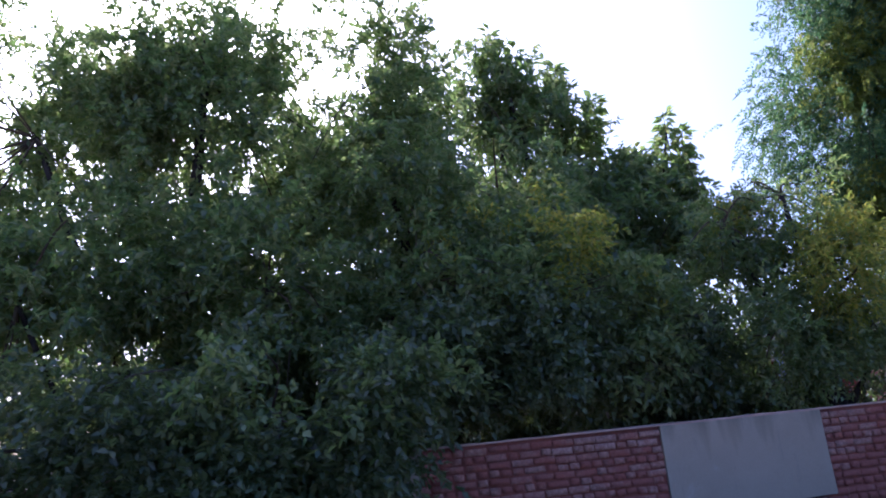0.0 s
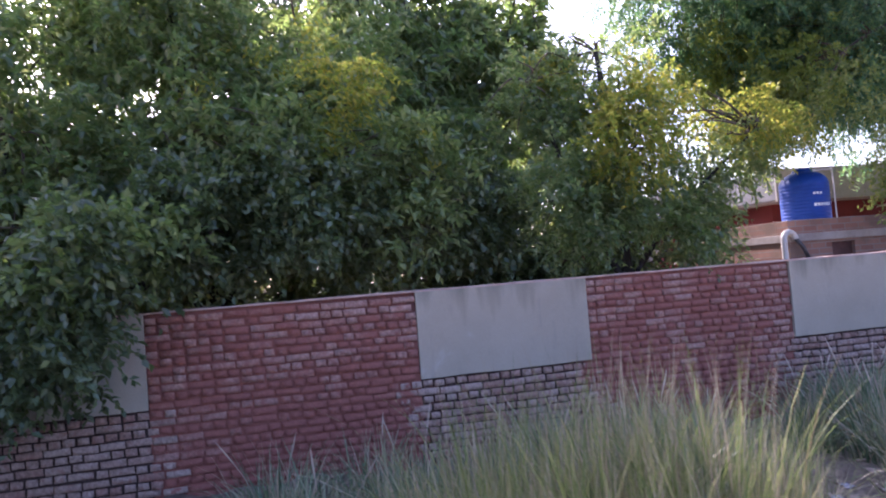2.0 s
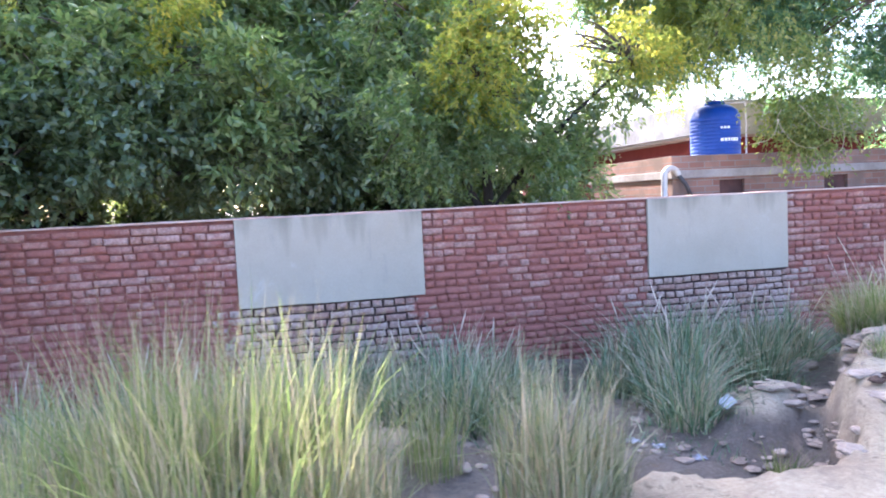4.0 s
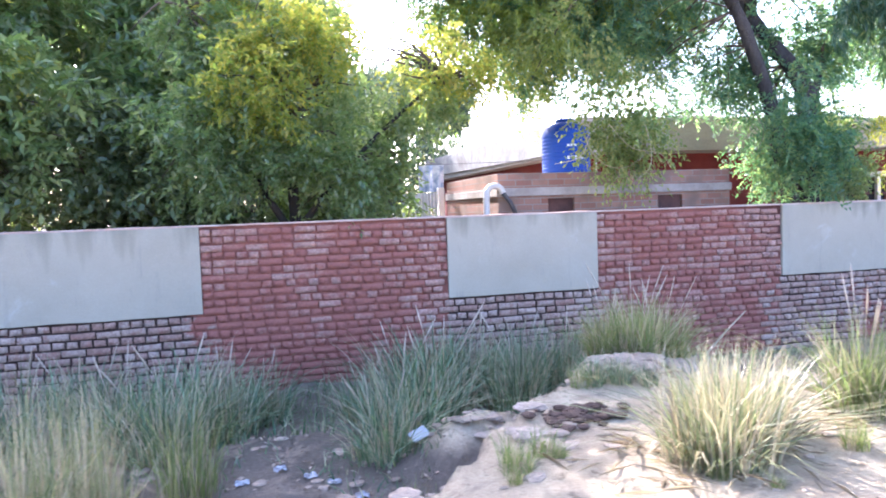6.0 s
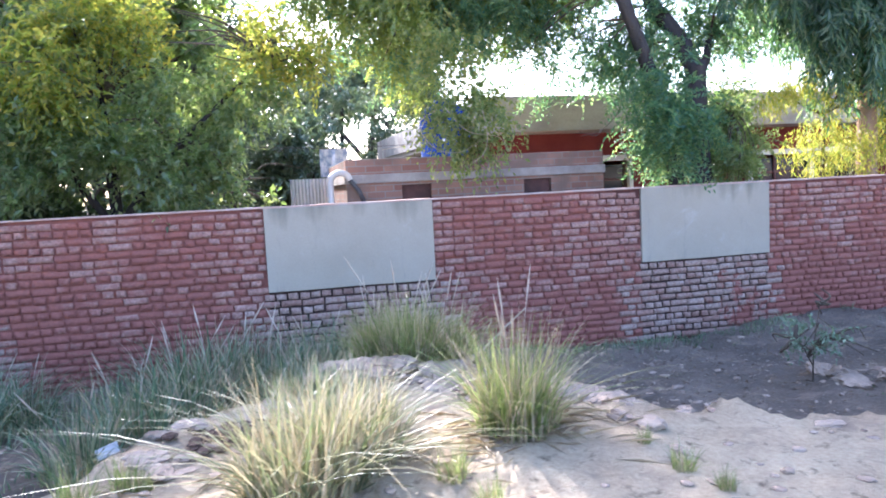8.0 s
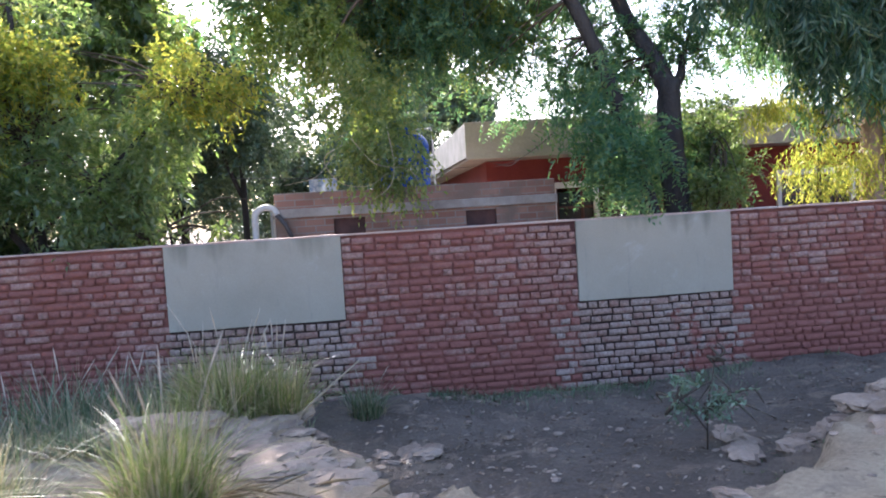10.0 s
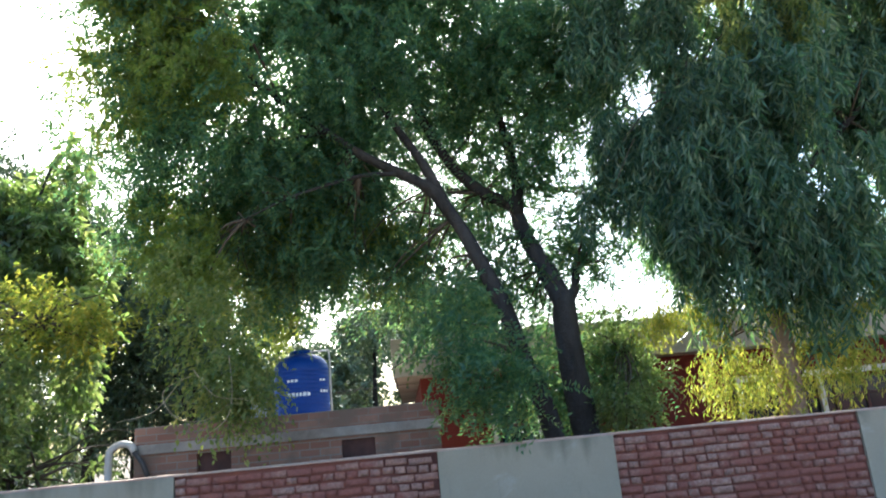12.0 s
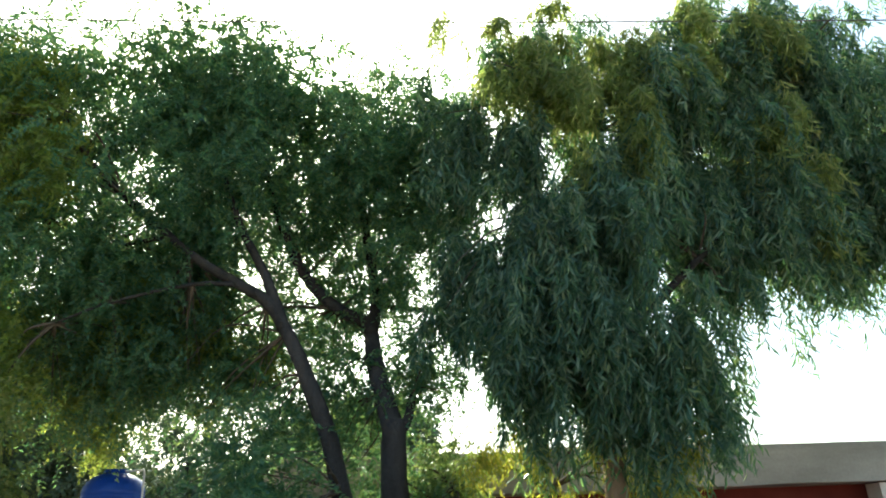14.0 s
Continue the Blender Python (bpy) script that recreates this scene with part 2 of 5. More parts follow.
fine_leaf = leaf_mat("fine_leaf", ((0.0, (0.038, 0.09, 0.055)), (0.6, (0.058, 0.12, 0.07)), (1.0, (0.09, 0.15, 0.07))),
                     ((0.0, (0.13, 0.28, 0.10)), (0.6, (0.22, 0.38, 0.12)), (1.0, (0.38, 0.46, 0.12))), 0.5)
# fine_leaf made brighter and yellower: sunlight put into the foliage colour
sun_tint_fine_leaf = leaf_mat("sun_tint_fine_leaf", ((0.0, (0.07, 0.11, 0.025)), (1.0, (0.13, 0.16, 0.035))),
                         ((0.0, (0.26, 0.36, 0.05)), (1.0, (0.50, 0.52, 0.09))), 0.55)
vine_leaf = leaf_mat("vine_leaf", ((0.0, (0.075, 0.11, 0.04)), (0.6, (0.115, 0.15, 0.05)), (1.0, (0.21, 0.20, 0.07))),
                     ((0.0, (0.22, 0.31, 0.06)), (0.6, (0.38, 0.45, 0.09)), (1.0, (0.56, 0.54, 0.14))), 0.52)
weep_leaf = leaf_mat("weep_leaf", ((0.0, (0.035, 0.08, 0.05)), (0.5, (0.075, 0.14, 0.09)), (1.0, (0.19, 0.25, 0.17))),
                     ((0.0, (0.09, 0.21, 0.07)), (0.6, (0.18, 0.33, 0.10)), (1.0, (0.38, 0.46, 0.12))), 0.5, 0.36, 0.6)
# yellower copy of weep_leaf; its strands look sunlit by colour
sun_tint_weep_leaf = leaf_mat("sun_tint_weep_leaf", ((0.0, (0.07, 0.11, 0.04)), (0.6, (0.12, 0.16, 0.055)), (1.0, (0.2, 0.22, 0.08))),
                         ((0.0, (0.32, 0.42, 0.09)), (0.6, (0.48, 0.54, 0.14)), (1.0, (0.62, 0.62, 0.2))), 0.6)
# broad_leaf darkened: shade over the low bushes put into the leaf colour
shaded_bush_leaf = leaf_mat("shaded_bush_leaf", ((0.0, (0.045, 0.07, 0.034)), (0.55, (0.072, 0.105, 0.053)), (1.0, (0.12, 0.15, 0.085))),
                     ((0.0, (0.15, 0.24, 0.05)), (1.0, (0.34, 0.4, 0.1))), 0.4, 0.34, 0.6)
grass_shade = leaf_mat("grass_shade", ((0.0, (0.03, 0.07, 0.035)), (0.65, (0.125, 0.205, 0.105)), (1.0, (0.44, 0.40, 0.25))),
                       ((0.0, (0.10, 0.16, 0.06)), (1.0, (0.30, 0.30, 0.12))), 0.35)
grass_dry = leaf_mat("grass_dry", ((0.0, (0.06, 0.08, 0.035)), (0.4, (0.2, 0.21, 0.105)), (1.0, (0.38, 0.33, 0.21))),
                     ((0.0, (0.14, 0.19, 0.06)), (0.5, (0.22, 0.24, 0.10)), (1.0, (0.31, 0.27, 0.155))), 0.4)
grass_green = leaf_mat("grass_green", ((0.0, (0.035, 0.06, 0.018)), (0.35, (0.10, 0.145, 0.04)), (0.7, (0.17, 0.20, 0.06)), (1.0, (0.38, 0.33, 0.17))),
                       ((0.0, (0.20, 0.28, 0.06)), (0.6, (0.33, 0.37, 0.12)), (1.0, (0.46, 0.42, 0.2))), 0.45)
weed_leaf = leaf_mat("weed_leaf", ((0.0, (0.13, 0.19, 0.11)), (1.0, (0.24, 0.29, 0.19))), ((0.0, (0.15, 0.22, 0.08)), (1.0, (0.25, 0.3, 0.12))), 0.3)
straw_mat = leaf_mat("straw_mat", ((0.0, (0.26, 0.18, 0.115)), (0.5, (0.38, 0.29, 0.19)), (1.0, (0.55, 0.46, 0.32))), ((0.0, (0.35, 0.28, 0.14)), (1.0, (0.5, 0.42, 0.24))), 0.3)
leaf_litter_mat = leaf_mat("leaf_litter_mat", ((0.0, (0.10, 0.065, 0.04)), (0.6, (0.22, 0.155, 0.10)), (1.0, (0.42, 0.34, 0.25))), ((0.0, (0.1, 0.06, 0.03)), (1.0, (0.2, 0.14, 0.08))), 0.15)
seed_mat = leaf_mat("seed_mat", ((0.0, (0.36, 0.27, 0.20)), (1.0, (0.50, 0.40, 0.30))), ((0.0, (0.4, 0.33, 0.22)), (1.0, (0.5, 0.42, 0.3))), 0.3)

# ---------- mesh helpers ----------


def mesh_of(name, verts, faces, mat, smooth=False):
    me = bpy.data.meshes.new(name)
    verts = np.asarray(verts, dtype=np.float32)
    if isinstance(faces, np.ndarray):
        n, k = faces.shape
        me.vertices.add(len(verts))
        me.vertices.foreach_set("co", verts.ravel())
        me.loops.add(n * k)
        me.loops.foreach_set("vertex_index", faces.astype(np.int32).ravel())
        me.polygons.add(n)
        me.polygons.foreach_set("loop_start", np.arange(0, n * k, k, dtype=np.int32))
        me.update(calc_edges=True)
    else:
        me.from_pydata(verts.tolist(), [], faces)
    me.materials.append(mat)
    if smooth:
        me.polygons.foreach_set("use_smooth", [True] * len(me.polygons))
    me.update()
    return me


def thing(name, data=None, label="", category="", group="", kind="", at=(0, 0, 0)):
    ob = new(name, data)
    ob.location = at
    return tagged(ob, label, category, group, kind)


def part(name, data, parent, label="", mat=None):
    """One mesh under a thing or a part. data: a mesh, or a bmesh with its material."""
    if isinstance(data, bmesh.types.BMesh):
        me = bpy.data.meshes.new(name)
        data.to_mesh(me)
        data.free()
        me.materials.append(mat)
        data = me
    ob = new(name, data)
    ob.parent = parent
    return tagged(ob, label)


def box_bm(x0, x1, y0, y1, z0, z1, bevel=0.0, bm=None):
    bm = bm or bmesh.new()
    made = bmesh.ops.create_cube(bm, size=1.0, matrix=Matrix.Translation(((x0 + x1) / 2, (y0 + y1) / 2, (z0 + z1) / 2)) @ Matrix.Diagonal((x1 - x0, y1 - y0, z1 - z0, 1)))
    if bevel:
        edges = {e for v in made["verts"] for e in v.link_edges}
        bmesh.ops.bevel(bm, geom=list(edges), offset=bevel, segments=2, affect="EDGES", profile=0.6)
    return bm


def tube(path, radii, sides=8, wobble=0.0, rng=None):
    """Verts and quads of a tapering tube along a path."""
    pts = [Vector(p) for p in path]
    vs, fs = [], []
    for i, p in enumerate(pts):
        way = (pts[min(i + 1, len(pts) - 1)] - pts[max(i - 1, 0)]).normalized()
        u = way.cross(Vector((0.3, 1, 0.1))).normalized()
        w = way.cross(u)
        for k in range(sides):
            a = 2 * math.pi * k / sides
            r = radii[i] * (1 + (rng.uniform(-wobble, wobble) if rng else 0))
            vs.append(p + (u * math.cos(a) + w * math.sin(a)) * r)
    for i in range(len(pts) - 1):
        for k in range(sides):
            j = (k + 1) % sides
            fs.append((i * sides + k, i * sides + j, (i + 1) * sides + j, (i + 1) * sides + k))
    fs.append(tuple(range(sides))[::-1])
    fs.append(tuple(range((len(pts) - 1) * sides, len(pts) * sides)))
    return [tuple(v) for v in vs], fs


def smooth_path(points, steps=4):
    """A Catmull-Rom curve through the points."""
    p = [Vector(q) for q in points]
    p = [p[0] * 2 - p[1], *p, p[-1] * 2 - p[-2]]
    made = []
    for i in range(1, len(p) - 2):
        for s in range(steps):
            t = s / steps
            made.append(0.5 * ((2 * p[i]) + (p[i + 1] - p[i - 1]) * t + (2 * p[i - 1] - 5 * p[i] + 4 * p[i + 1] - p[i + 2]) * t * t
                               + (3 * p[i] - p[i - 1] - 3 * p[i + 1] + p[i + 2]) * t ** 3))
    made.append(p[-2])
    return made


def tubes_mesh(name, branches, mat, sides=8, seed=1, wobble=0.08):
    rng = random.Random(seed)
    V, F = [], []
    for pts, r0, r1 in branches:
        path = smooth_path(pts, 4)
        n = len(path) - 1
        radii = [r0 + (r1 - r0) * i / n for i in range(n + 1)]
        v, f = tube(path, radii, sides, wobble, rng)
        k = len(V)
        V += v
        F += [tuple(i + k for i in q) for q in f]
    return mesh_of(name, V, F, mat, True)


# lattice noise, for heights
_lat = np.random.RandomState(7).rand(256, 256)


def fbm(x, y, octaves=4, scale=1.0):
    total, amp, norm = 0.0, 1.0, 0.0
    x, y = np.asarray(x, float) * scale + 50.3, np.asarray(y, float) * scale + 71.7
    for _ in range(octaves):
        i, j = np.floor(x).astype(int), np.floor(y).astype(int)
        u, v = x - i, y - j
        u, v = u * u * (3 - 2 * u), v * v * (3 - 2 * v)
        a, b = _lat[i % 256, j % 256], _lat[(i + 1) % 256, j % 256]
        c, d = _lat[i % 256, (j + 1) % 256], _lat[(i + 1) % 256, (j + 1) % 256]
        total = total + amp * ((a * (1 - u) + b * u) * (1 - v) + (c * (1 - u) + d * u) * v)
        norm, amp, x, y = norm + amp, amp * 0.5, x * 2.03, y * 2.03
    return total / norm - 0.5


def step(a, b, v):
    t = np.clip((v - a) / (b - a), 0, 1)
    return t * t * (3 - 2 * t)


BANK_X = [-20, 1.5, 4.0, 5.4, 6.2, 6.7, 7.1, 7.6, 8.1, 8.7, 9.3, 9.8, 10.1, 10.6, 11.3, 12.2, 12.8, 13.5, 15.0, 17.0, 30.0]
BANK_Y = [-4.3, -4.3, -4.15, -4.35, -4.5, -4.2, -3.55, -3.1, -2.6, -1.95, -2.0, -3.2, -3.95, -4.3, -4.5, -4.2, -3.6, -3.0, -2.5, -2.3, -2.6]


def height(x, y):
    """The ground: a ditch along the wall, and a sandy bank on which one walks."""
    x, y = np.asarray(x, float), np.asarray(y, float)
    edge = np.interp(x, BANK_X, BANK_Y) + 0.45 * fbm(x, y, 3, 1.3) + 0.30 * fbm(x, y, 3, 4.5) * step(5.8, 6.4, x)
    low = np.clip(-0.03 * y, 0, 0.09) + 0.14 * fbm(x, y, 4, 0.9)
    low = low - 0.10 * step(10.0, 11.5, x) * (1 - step(13.0, 14.5, x)) * step(-3.2, -1.5, y)
    for mx, my, r, up in ((4.22, -2.8, 0.5, 0.30), (5.85, -2.3, 0.6, 0.14), (6.95, -3.1, 0.3, 0.16), (7.2, -2.95, 0.34, 0.20), (7.55, -2.7, 0.42, 0.24), (8.9, -1.9, 0.55, 0.14), (3.3, -3.9, 0.7, 0.2)):
        low = low + up * np.exp(-((x - mx) ** 2 + (y - my) ** 2) / r ** 2)
    high = 0.60 + 0.09 * fbm(x, y, 4, 0.8) + 0.05 * fbm(x, y, 3, 4.0) - 0.10 * step(6.2, 4.6, x) * step(-6.0, -4.6, y) - 0.14 * step(-3.7, -2.7, y) * step(8.5, 9.2, x)
    high = high + 0.10 * np.exp(-((x - 9.0) ** 2 / 1.2 + (y + 4.6) ** 2 / 0.6)) + 0.06 * np.exp(-((x - 8.45) ** 2 + (y + 2.9) ** 2) / 0.12) + 0.12 * np.exp(-((x - 15.2) ** 2 / 1.8 + (y + 2.3) ** 2 / 0.5))
    t = step(0.16, -0.22, y - edge)
    near = low * (1 - t) + high * t
    near = near + 0.30 * fbm(x, y, 4, 3.6) * step(0.6, 0.05, np.abs(y - edge)) + 0.10 * fbm(x, y, 3, 3.0) * step(-5.2, -4.2, y) + 0.035 * fbm(x, y, 3, 7.0) * step(-8, -4, y)
    near = near * step(0.6, 0.0, y) - 0.0
    away = step(14, 30, np.hypot(x - 8, y + 4))
    return near * (1 - away) + (0.58 * step(-3, -8, y)) * away


def ground_z(x, y):
    return float(height(np.array([x]), np.array([y]))[0])


# ---------- ground ----------
far = np.array([14, 22, 35, 60, 110, 220, 500, 1200, 2500.0])
xs = np.concatenate([8 - far[::-1] - 8, np.arange(-6, 20.01, 0.065), 8 + far + 8])
ys = np.concatenate([-far[::-1] - 2, np.arange(-10.0, 1.0, 0.065), far - 11])
gx, gy = np.meshgrid(xs, ys, indexing="ij")
gz = height(gx, gy)
nx, ny = gx.shape
idx = np.arange(nx * ny).reshape(nx, ny)
quads = np.stack([idx[:-1, :-1], idx[1:, :-1], idx[1:, 1:], idx[:-1, 1:]], -1).reshape(-1, 4)
thing("ground", mesh_of("ground", np.stack([gx, gy, gz], -1).reshape(-1, 3), quads, ground_mat, True),
      "dry pale sandy bank above a dusty soil ditch", "ground", kind="structure")

# ---------- boundary wall ----------
PANEL_X = [(-6.25, -4.3), (-1.58, 0.40), (3.12, 5.10), (7.81, 9.71), (12.39, 14.26), (16.97, 18.85), (21.6, 23.5)]
WALL_0, WALL_1, WALL_TOP, PANEL_Z = -9.0, 27.0, 1.85, 0.875
COURSE, LONG, SHORT, JOINT, RELIEF = 0.0835, 0.226, 0.106, 0.019, 0.024
wall = thing("boundary_wall", None, "long red-washed brick boundary wall with grey plaster panels", "wall", kind="structure")


def panel_at(x):
    return any(a - 0.04 < x < b + 0.04 for a, b in PANEL_X)


edges = [WALL_0] + [v for p in PANEL_X for v in p] + [WALL_1]
for i, (a, b) in enumerate(zip(edges[:-1], edges[1:])):
    raw = i % 2 == 1
    part("wall_core", box_bm(a, b, RELIEF, 0.235, -0.4, WALL_TOP - 0.02), wall, "", raw_mortar if raw else red_mortar)
# plaster panels
for a, b in PANEL_X:
    bm = box_bm(a, b, -0.014, RELIEF, PANEL_Z + 0.026, WALL_TOP - 0.020, 0.005)
    bmesh.ops.subdivide_edges(bm, edges=[e for e in bm.edges if e.calc_length() > 0.4], cuts=10, use_grid_fill=True)
    for v in bm.verts:
        v.co.y += 0.006 * noise.noise(v.co * 1.7)
        if v.co.z < PANEL_Z + 0.04:
            v.co.z += 0.012 * noise.noise(v.co * 2.3)
    part("plaster_panel", bm, wall, "grey cement plaster panel", plaster)
# coping
x = WALL_0
rng = random.Random(4)
while x < WALL_1 - 0.2:
    w = min(rng.uniform(1.2, 2.6), WALL_1 - x)
    bm = box_bm(x, x + w, -0.014, 0.25, WALL_TOP - 0.02, WALL_TOP, 0.006)
    bmesh.ops.subdivide_edges(bm, edges=[e for e in bm.edges if e.calc_length() > 0.5], cuts=8)
    for v in bm.verts:
        v.co.z += 0.010 * noise.noise(v.co * 3.1) * (1 if v.co.z > WALL_TOP - 0.01 else 0)
        v.co.y += 0.006 * noise.noise(v.co * 4.1 + Vector((3, 1, 7)))
    part("coping", bm, wall, "worn cement coping", cap_plaster)
    x += w


def brick_shape(length, tall, rng):
    """A brick's front and sides, with worn arrises; its face lies at y = 0."""
    L, H, c = length / 2, tall / 2, 0.007

    def j(s=0.007):
        return rng.uniform(-s, s)

    outer = [(-L + j(), 0.012, -H + j()), (L + j(), 0.012, -H + j()), (L + j(), 0.012, H + j()), (-L + j(), 0.012, H + j())]
    inner = [(-L + c + j(), j(0.005), -H + c + j()), (L - c + j(), j(0.003), -H + c + j()), (L - c + j(), j(0.003), H - c + j()), (-L + c + j(), j(0.003), H - c + j())]
    back = [(-L, 0.05, -H), (L, 0.05, -H), (L, 0.05, H), (-L, 0.05, H)]
    f = [(4, 5, 6, 7)]
    for k in range(4):
        m = (k + 1) % 4
        f += [(k, m, 4 + m, 4 + k), (8 + k, 8 + m, m, k)]
    return np.array(outer + inner + back), np.array(f)


rng = random.Random(11)
SHAPES = {}
for kind_, size in (("long", LONG), ("short", SHORT)):
    SHAPES[kind_] = [brick_shape(size, COURSE - JOINT, rng) for _ in range(6)]
OWN = {}
for kind_, shapes in SHAPES.items():
    for n, (v, f) in enumerate(shapes):
        for raw in (0, 1):
            OWN[kind_, n, raw] = mesh_of("brick", v, f, raw_brick_own if raw else painted_brick_own)
rest = {0: [[], [], 0], 1: [[], [], 0]}
singles = []


def lay(kind_, size, x, z, raw):
    """One brick of that length from x on."""
    cx = x + size / 2
    cz = z + COURSE / 2 + rng.uniform(-0.005, 0.005) + 0.012 * noise.noise(Vector((cx * 0.9, z * 3, 2)))
    n, y = rng.randrange(6), rng.uniform(-0.009, 0.008)
    full = LONG if kind_ == "long" else SHORT
    if 7.6 < cx < 10.0 and cz > 0.25 and len(singles) < 300:
        singles.append((kind_, n, raw, cx, y, cz, size / full))
        return
    v, f = SHAPES[kind_][n]
    r = rest[raw]
    r[0].append(v * (size / full, 1, 1) + (cx, y, cz))
    r[1].append(f + r[2])
    r[2] += len(v)


row, z = 0, -0.117
while z < WALL_TOP - 0.05:
    above = z + COURSE > PANEL_Z + 0.03
    runs = list(zip(edges[0::2], edges[1::2])) if above else [(WALL_0, WALL_1)]
    for start, end in runs:
        x = start + 0.004
        if not above or start == WALL_0:
            x += (0.06 if row % 2 else 0.0) + (0.09 if row % 4 == 2 else 0)
        elif row % 4 == 2:
            lay("short", SHORT, x, z, 0)
            x += SHORT + JOINT
        while x < end - 0.05:
            kind_ = ("long", "short")[row % 2]
            if rng.random() < 0.08:
                kind_ = ("short", "long")[row % 2]
            size = min((LONG if kind_ == "long" else SHORT) * rng.uniform(0.95, 1.04), end - 0.004 - x)
            cx = x + size / 2
            near_panel = any(p - 0.25 < cx < q + 0.25 for p, q in PANEL_X)
            raw = int(not above and (panel_at(cx) or (near_panel and rng.random() < 0.6)))
            lay(kind_, size, x, z, raw)
            x += size + JOINT + rng.uniform(-0.006, 0.007)
    z += COURSE
    row += 1
for raw, label in ((0, "red-washed bricks"), (1, "bare brown bricks with deep joints")):
    ob = part("bricks", mesh_of("bricks", np.concatenate(rest[raw][0]), np.concatenate(rest[raw][1]), raw_brick if raw else painted_brick), wall, label)
    tagged(ob, kind="stuff")

# ---------- the school-like building behind ----------
house = thing("brick_house", None, "single-storey red-painted house with a deep concrete roof edge", "house")
HX0, HX1, HY, HZ = 12.4, 32.0, 5.8, 2.98
WINDOWS = [(13.78, 15.44, 1.25, 2.37), (18.55, 21.76, 1.2, 2.36), (24.4, 26.9, 1.2, 2.36)]


def strip_wall(owner, label, mat, x0, x1, holes, y0, y1, z0, z1):
    """A wall with openings, in storey-high piers with aprons and heads between them."""
    xs_ = [x0] + [v for h in holes for v in h[:2]] + [x1]
    for i in range(0, len(xs_) - 1, 2):
        part("wall_pier", box_bm(xs_[i], xs_[i + 1], y0, y1, z0, z1), owner, label, mat)
    for a, b, c, d in holes:
        part("wall_apron", box_bm(a, b, y0, y1, z0, c), owner, label, mat)
        if d < z1 - 0.02:
            part("wall_head", box_bm(a, b, y0, y1, d, z1), owner, label, mat)


strip_wall(house, "dark red painted wall", red_paint, HX0, HX1, WINDOWS, HY, HY + 0.25, 0, HZ)
part("side_wall", box_bm(HX0, HX0 + 0.25, HY + 0.25, 17.5, 0, HZ), house, "dark red painted wall", red_paint)
part("back_wall", box_bm(HX0, HX1, 17.5, 17.75, 0, HZ), house, "", red_paint)
part("end_wall", box_bm(HX1 - 0.25, HX1, HY + 0.25, 17.5, 0, HZ), house, "", red_paint)
RX0, RY0 = 11.9, 5.0
bm = box_bm(RX0 + 0.06, HX1 + 0.5, RY0 + 0.06, 18.2, HZ, HZ + 0.55, 0.015)
roof = part("roof", bm, house, "flat concrete roof", fascia_mat)
bm = box_bm(RX0, HX1 + 0.5, RY0, RY0 + 0.06, HZ, HZ + 0.69, 0.012)
bmesh.ops.subdivide_edges(bm, edges=[e for e in bm.edges if e.calc_length() > 3], cuts=40)
for v in bm.verts:
    v.co.z += 0.018 * noise.noise(Vector((v.co.x * 0.9, v.co.z * 2, 1)))
part("front_fascia", bm, roof, "stained grey-brown concrete fascia", fascia_mat)
bm = box_bm(RX0, RX0 + 0.06, RY0 + 0.06, 18.2, HZ - 0.02, HZ + 0.62, 0.012)
bmesh.ops.subdivide_edges(bm, edges=[e for e in bm.edges if e.calc_length() > 3], cuts=30)
for v in bm.verts:
    v.co.z += 0.02 * noise.noise(Vector((v.co.y * 1.1, v.co.z * 2, 5))) + 0.012 * (v.co.y - RY0) + 0.05
part("side_fascia", bm, roof, "peeling whitewashed fascia", whitewash)
for a, b, t in ((14.4, 15.2, 0.10), (17.1, 18.2, 0.12), (19.83, 20.63, 0.16)):
    part("roof_block", box_bm(a, b, RY0 + 0.1, RY0 + 0.6, HZ + 0.60, HZ + 0.64 + t, 0.01), roof, "small concrete upstand", concrete)
part("pillar", box_bm(23.15, 23.65, RY0 + 0.1, RY0 + 0.5, 0, HZ - 0.025, 0.012), house, "white-painted veranda pillar", trim_paint)
for a, b, c, d in WINDOWS:
    win = part("window", box_bm(a + 0.08, b - 0.08, HY + 0.10, HY + 0.115, c + 0.08, d - 0.08), house, "dark window pane in a pale surround", window_glass)
    for q in ((a - 0.10, b + 0.10, d, d + 0.12), (a - 0.10, b + 0.10, c - 0.12, c), (a - 0.10, a, c, d), (b, b + 0.10, c, d)):
        part("window_surround", box_bm(q[0], q[1], HY - 0.05, HY + 0.05, q[2], q[3], 0.008), win, "pale plastered surround", trim_paint)
    n = max(2, round((b - a) / 0.6))
    for i in range(n + 1):
        xm = a + 0.03 + (b - a - 0.06) * i / n
        part("mullion", box_bm(xm - 0.03, xm + 0.03, HY + 0.06, HY + 0.12, c, d, 0.004), win, "dark wooden mullion", wood_dark)
    part("window_post", box_bm(a + (b - a) * 0.5 - 0.05, a + (b - a) * 0.5 + 0.05, HY - 0.03, HY + 0.055, c, d, 0.006), win, "pale plastered post", trim_paint)
    part("mullion", box_bm(a, b, HY + 0.055, HY + 0.095, d - 0.42, d - 0.37, 0.004), win, "dark wooden mullion", wood_dark)

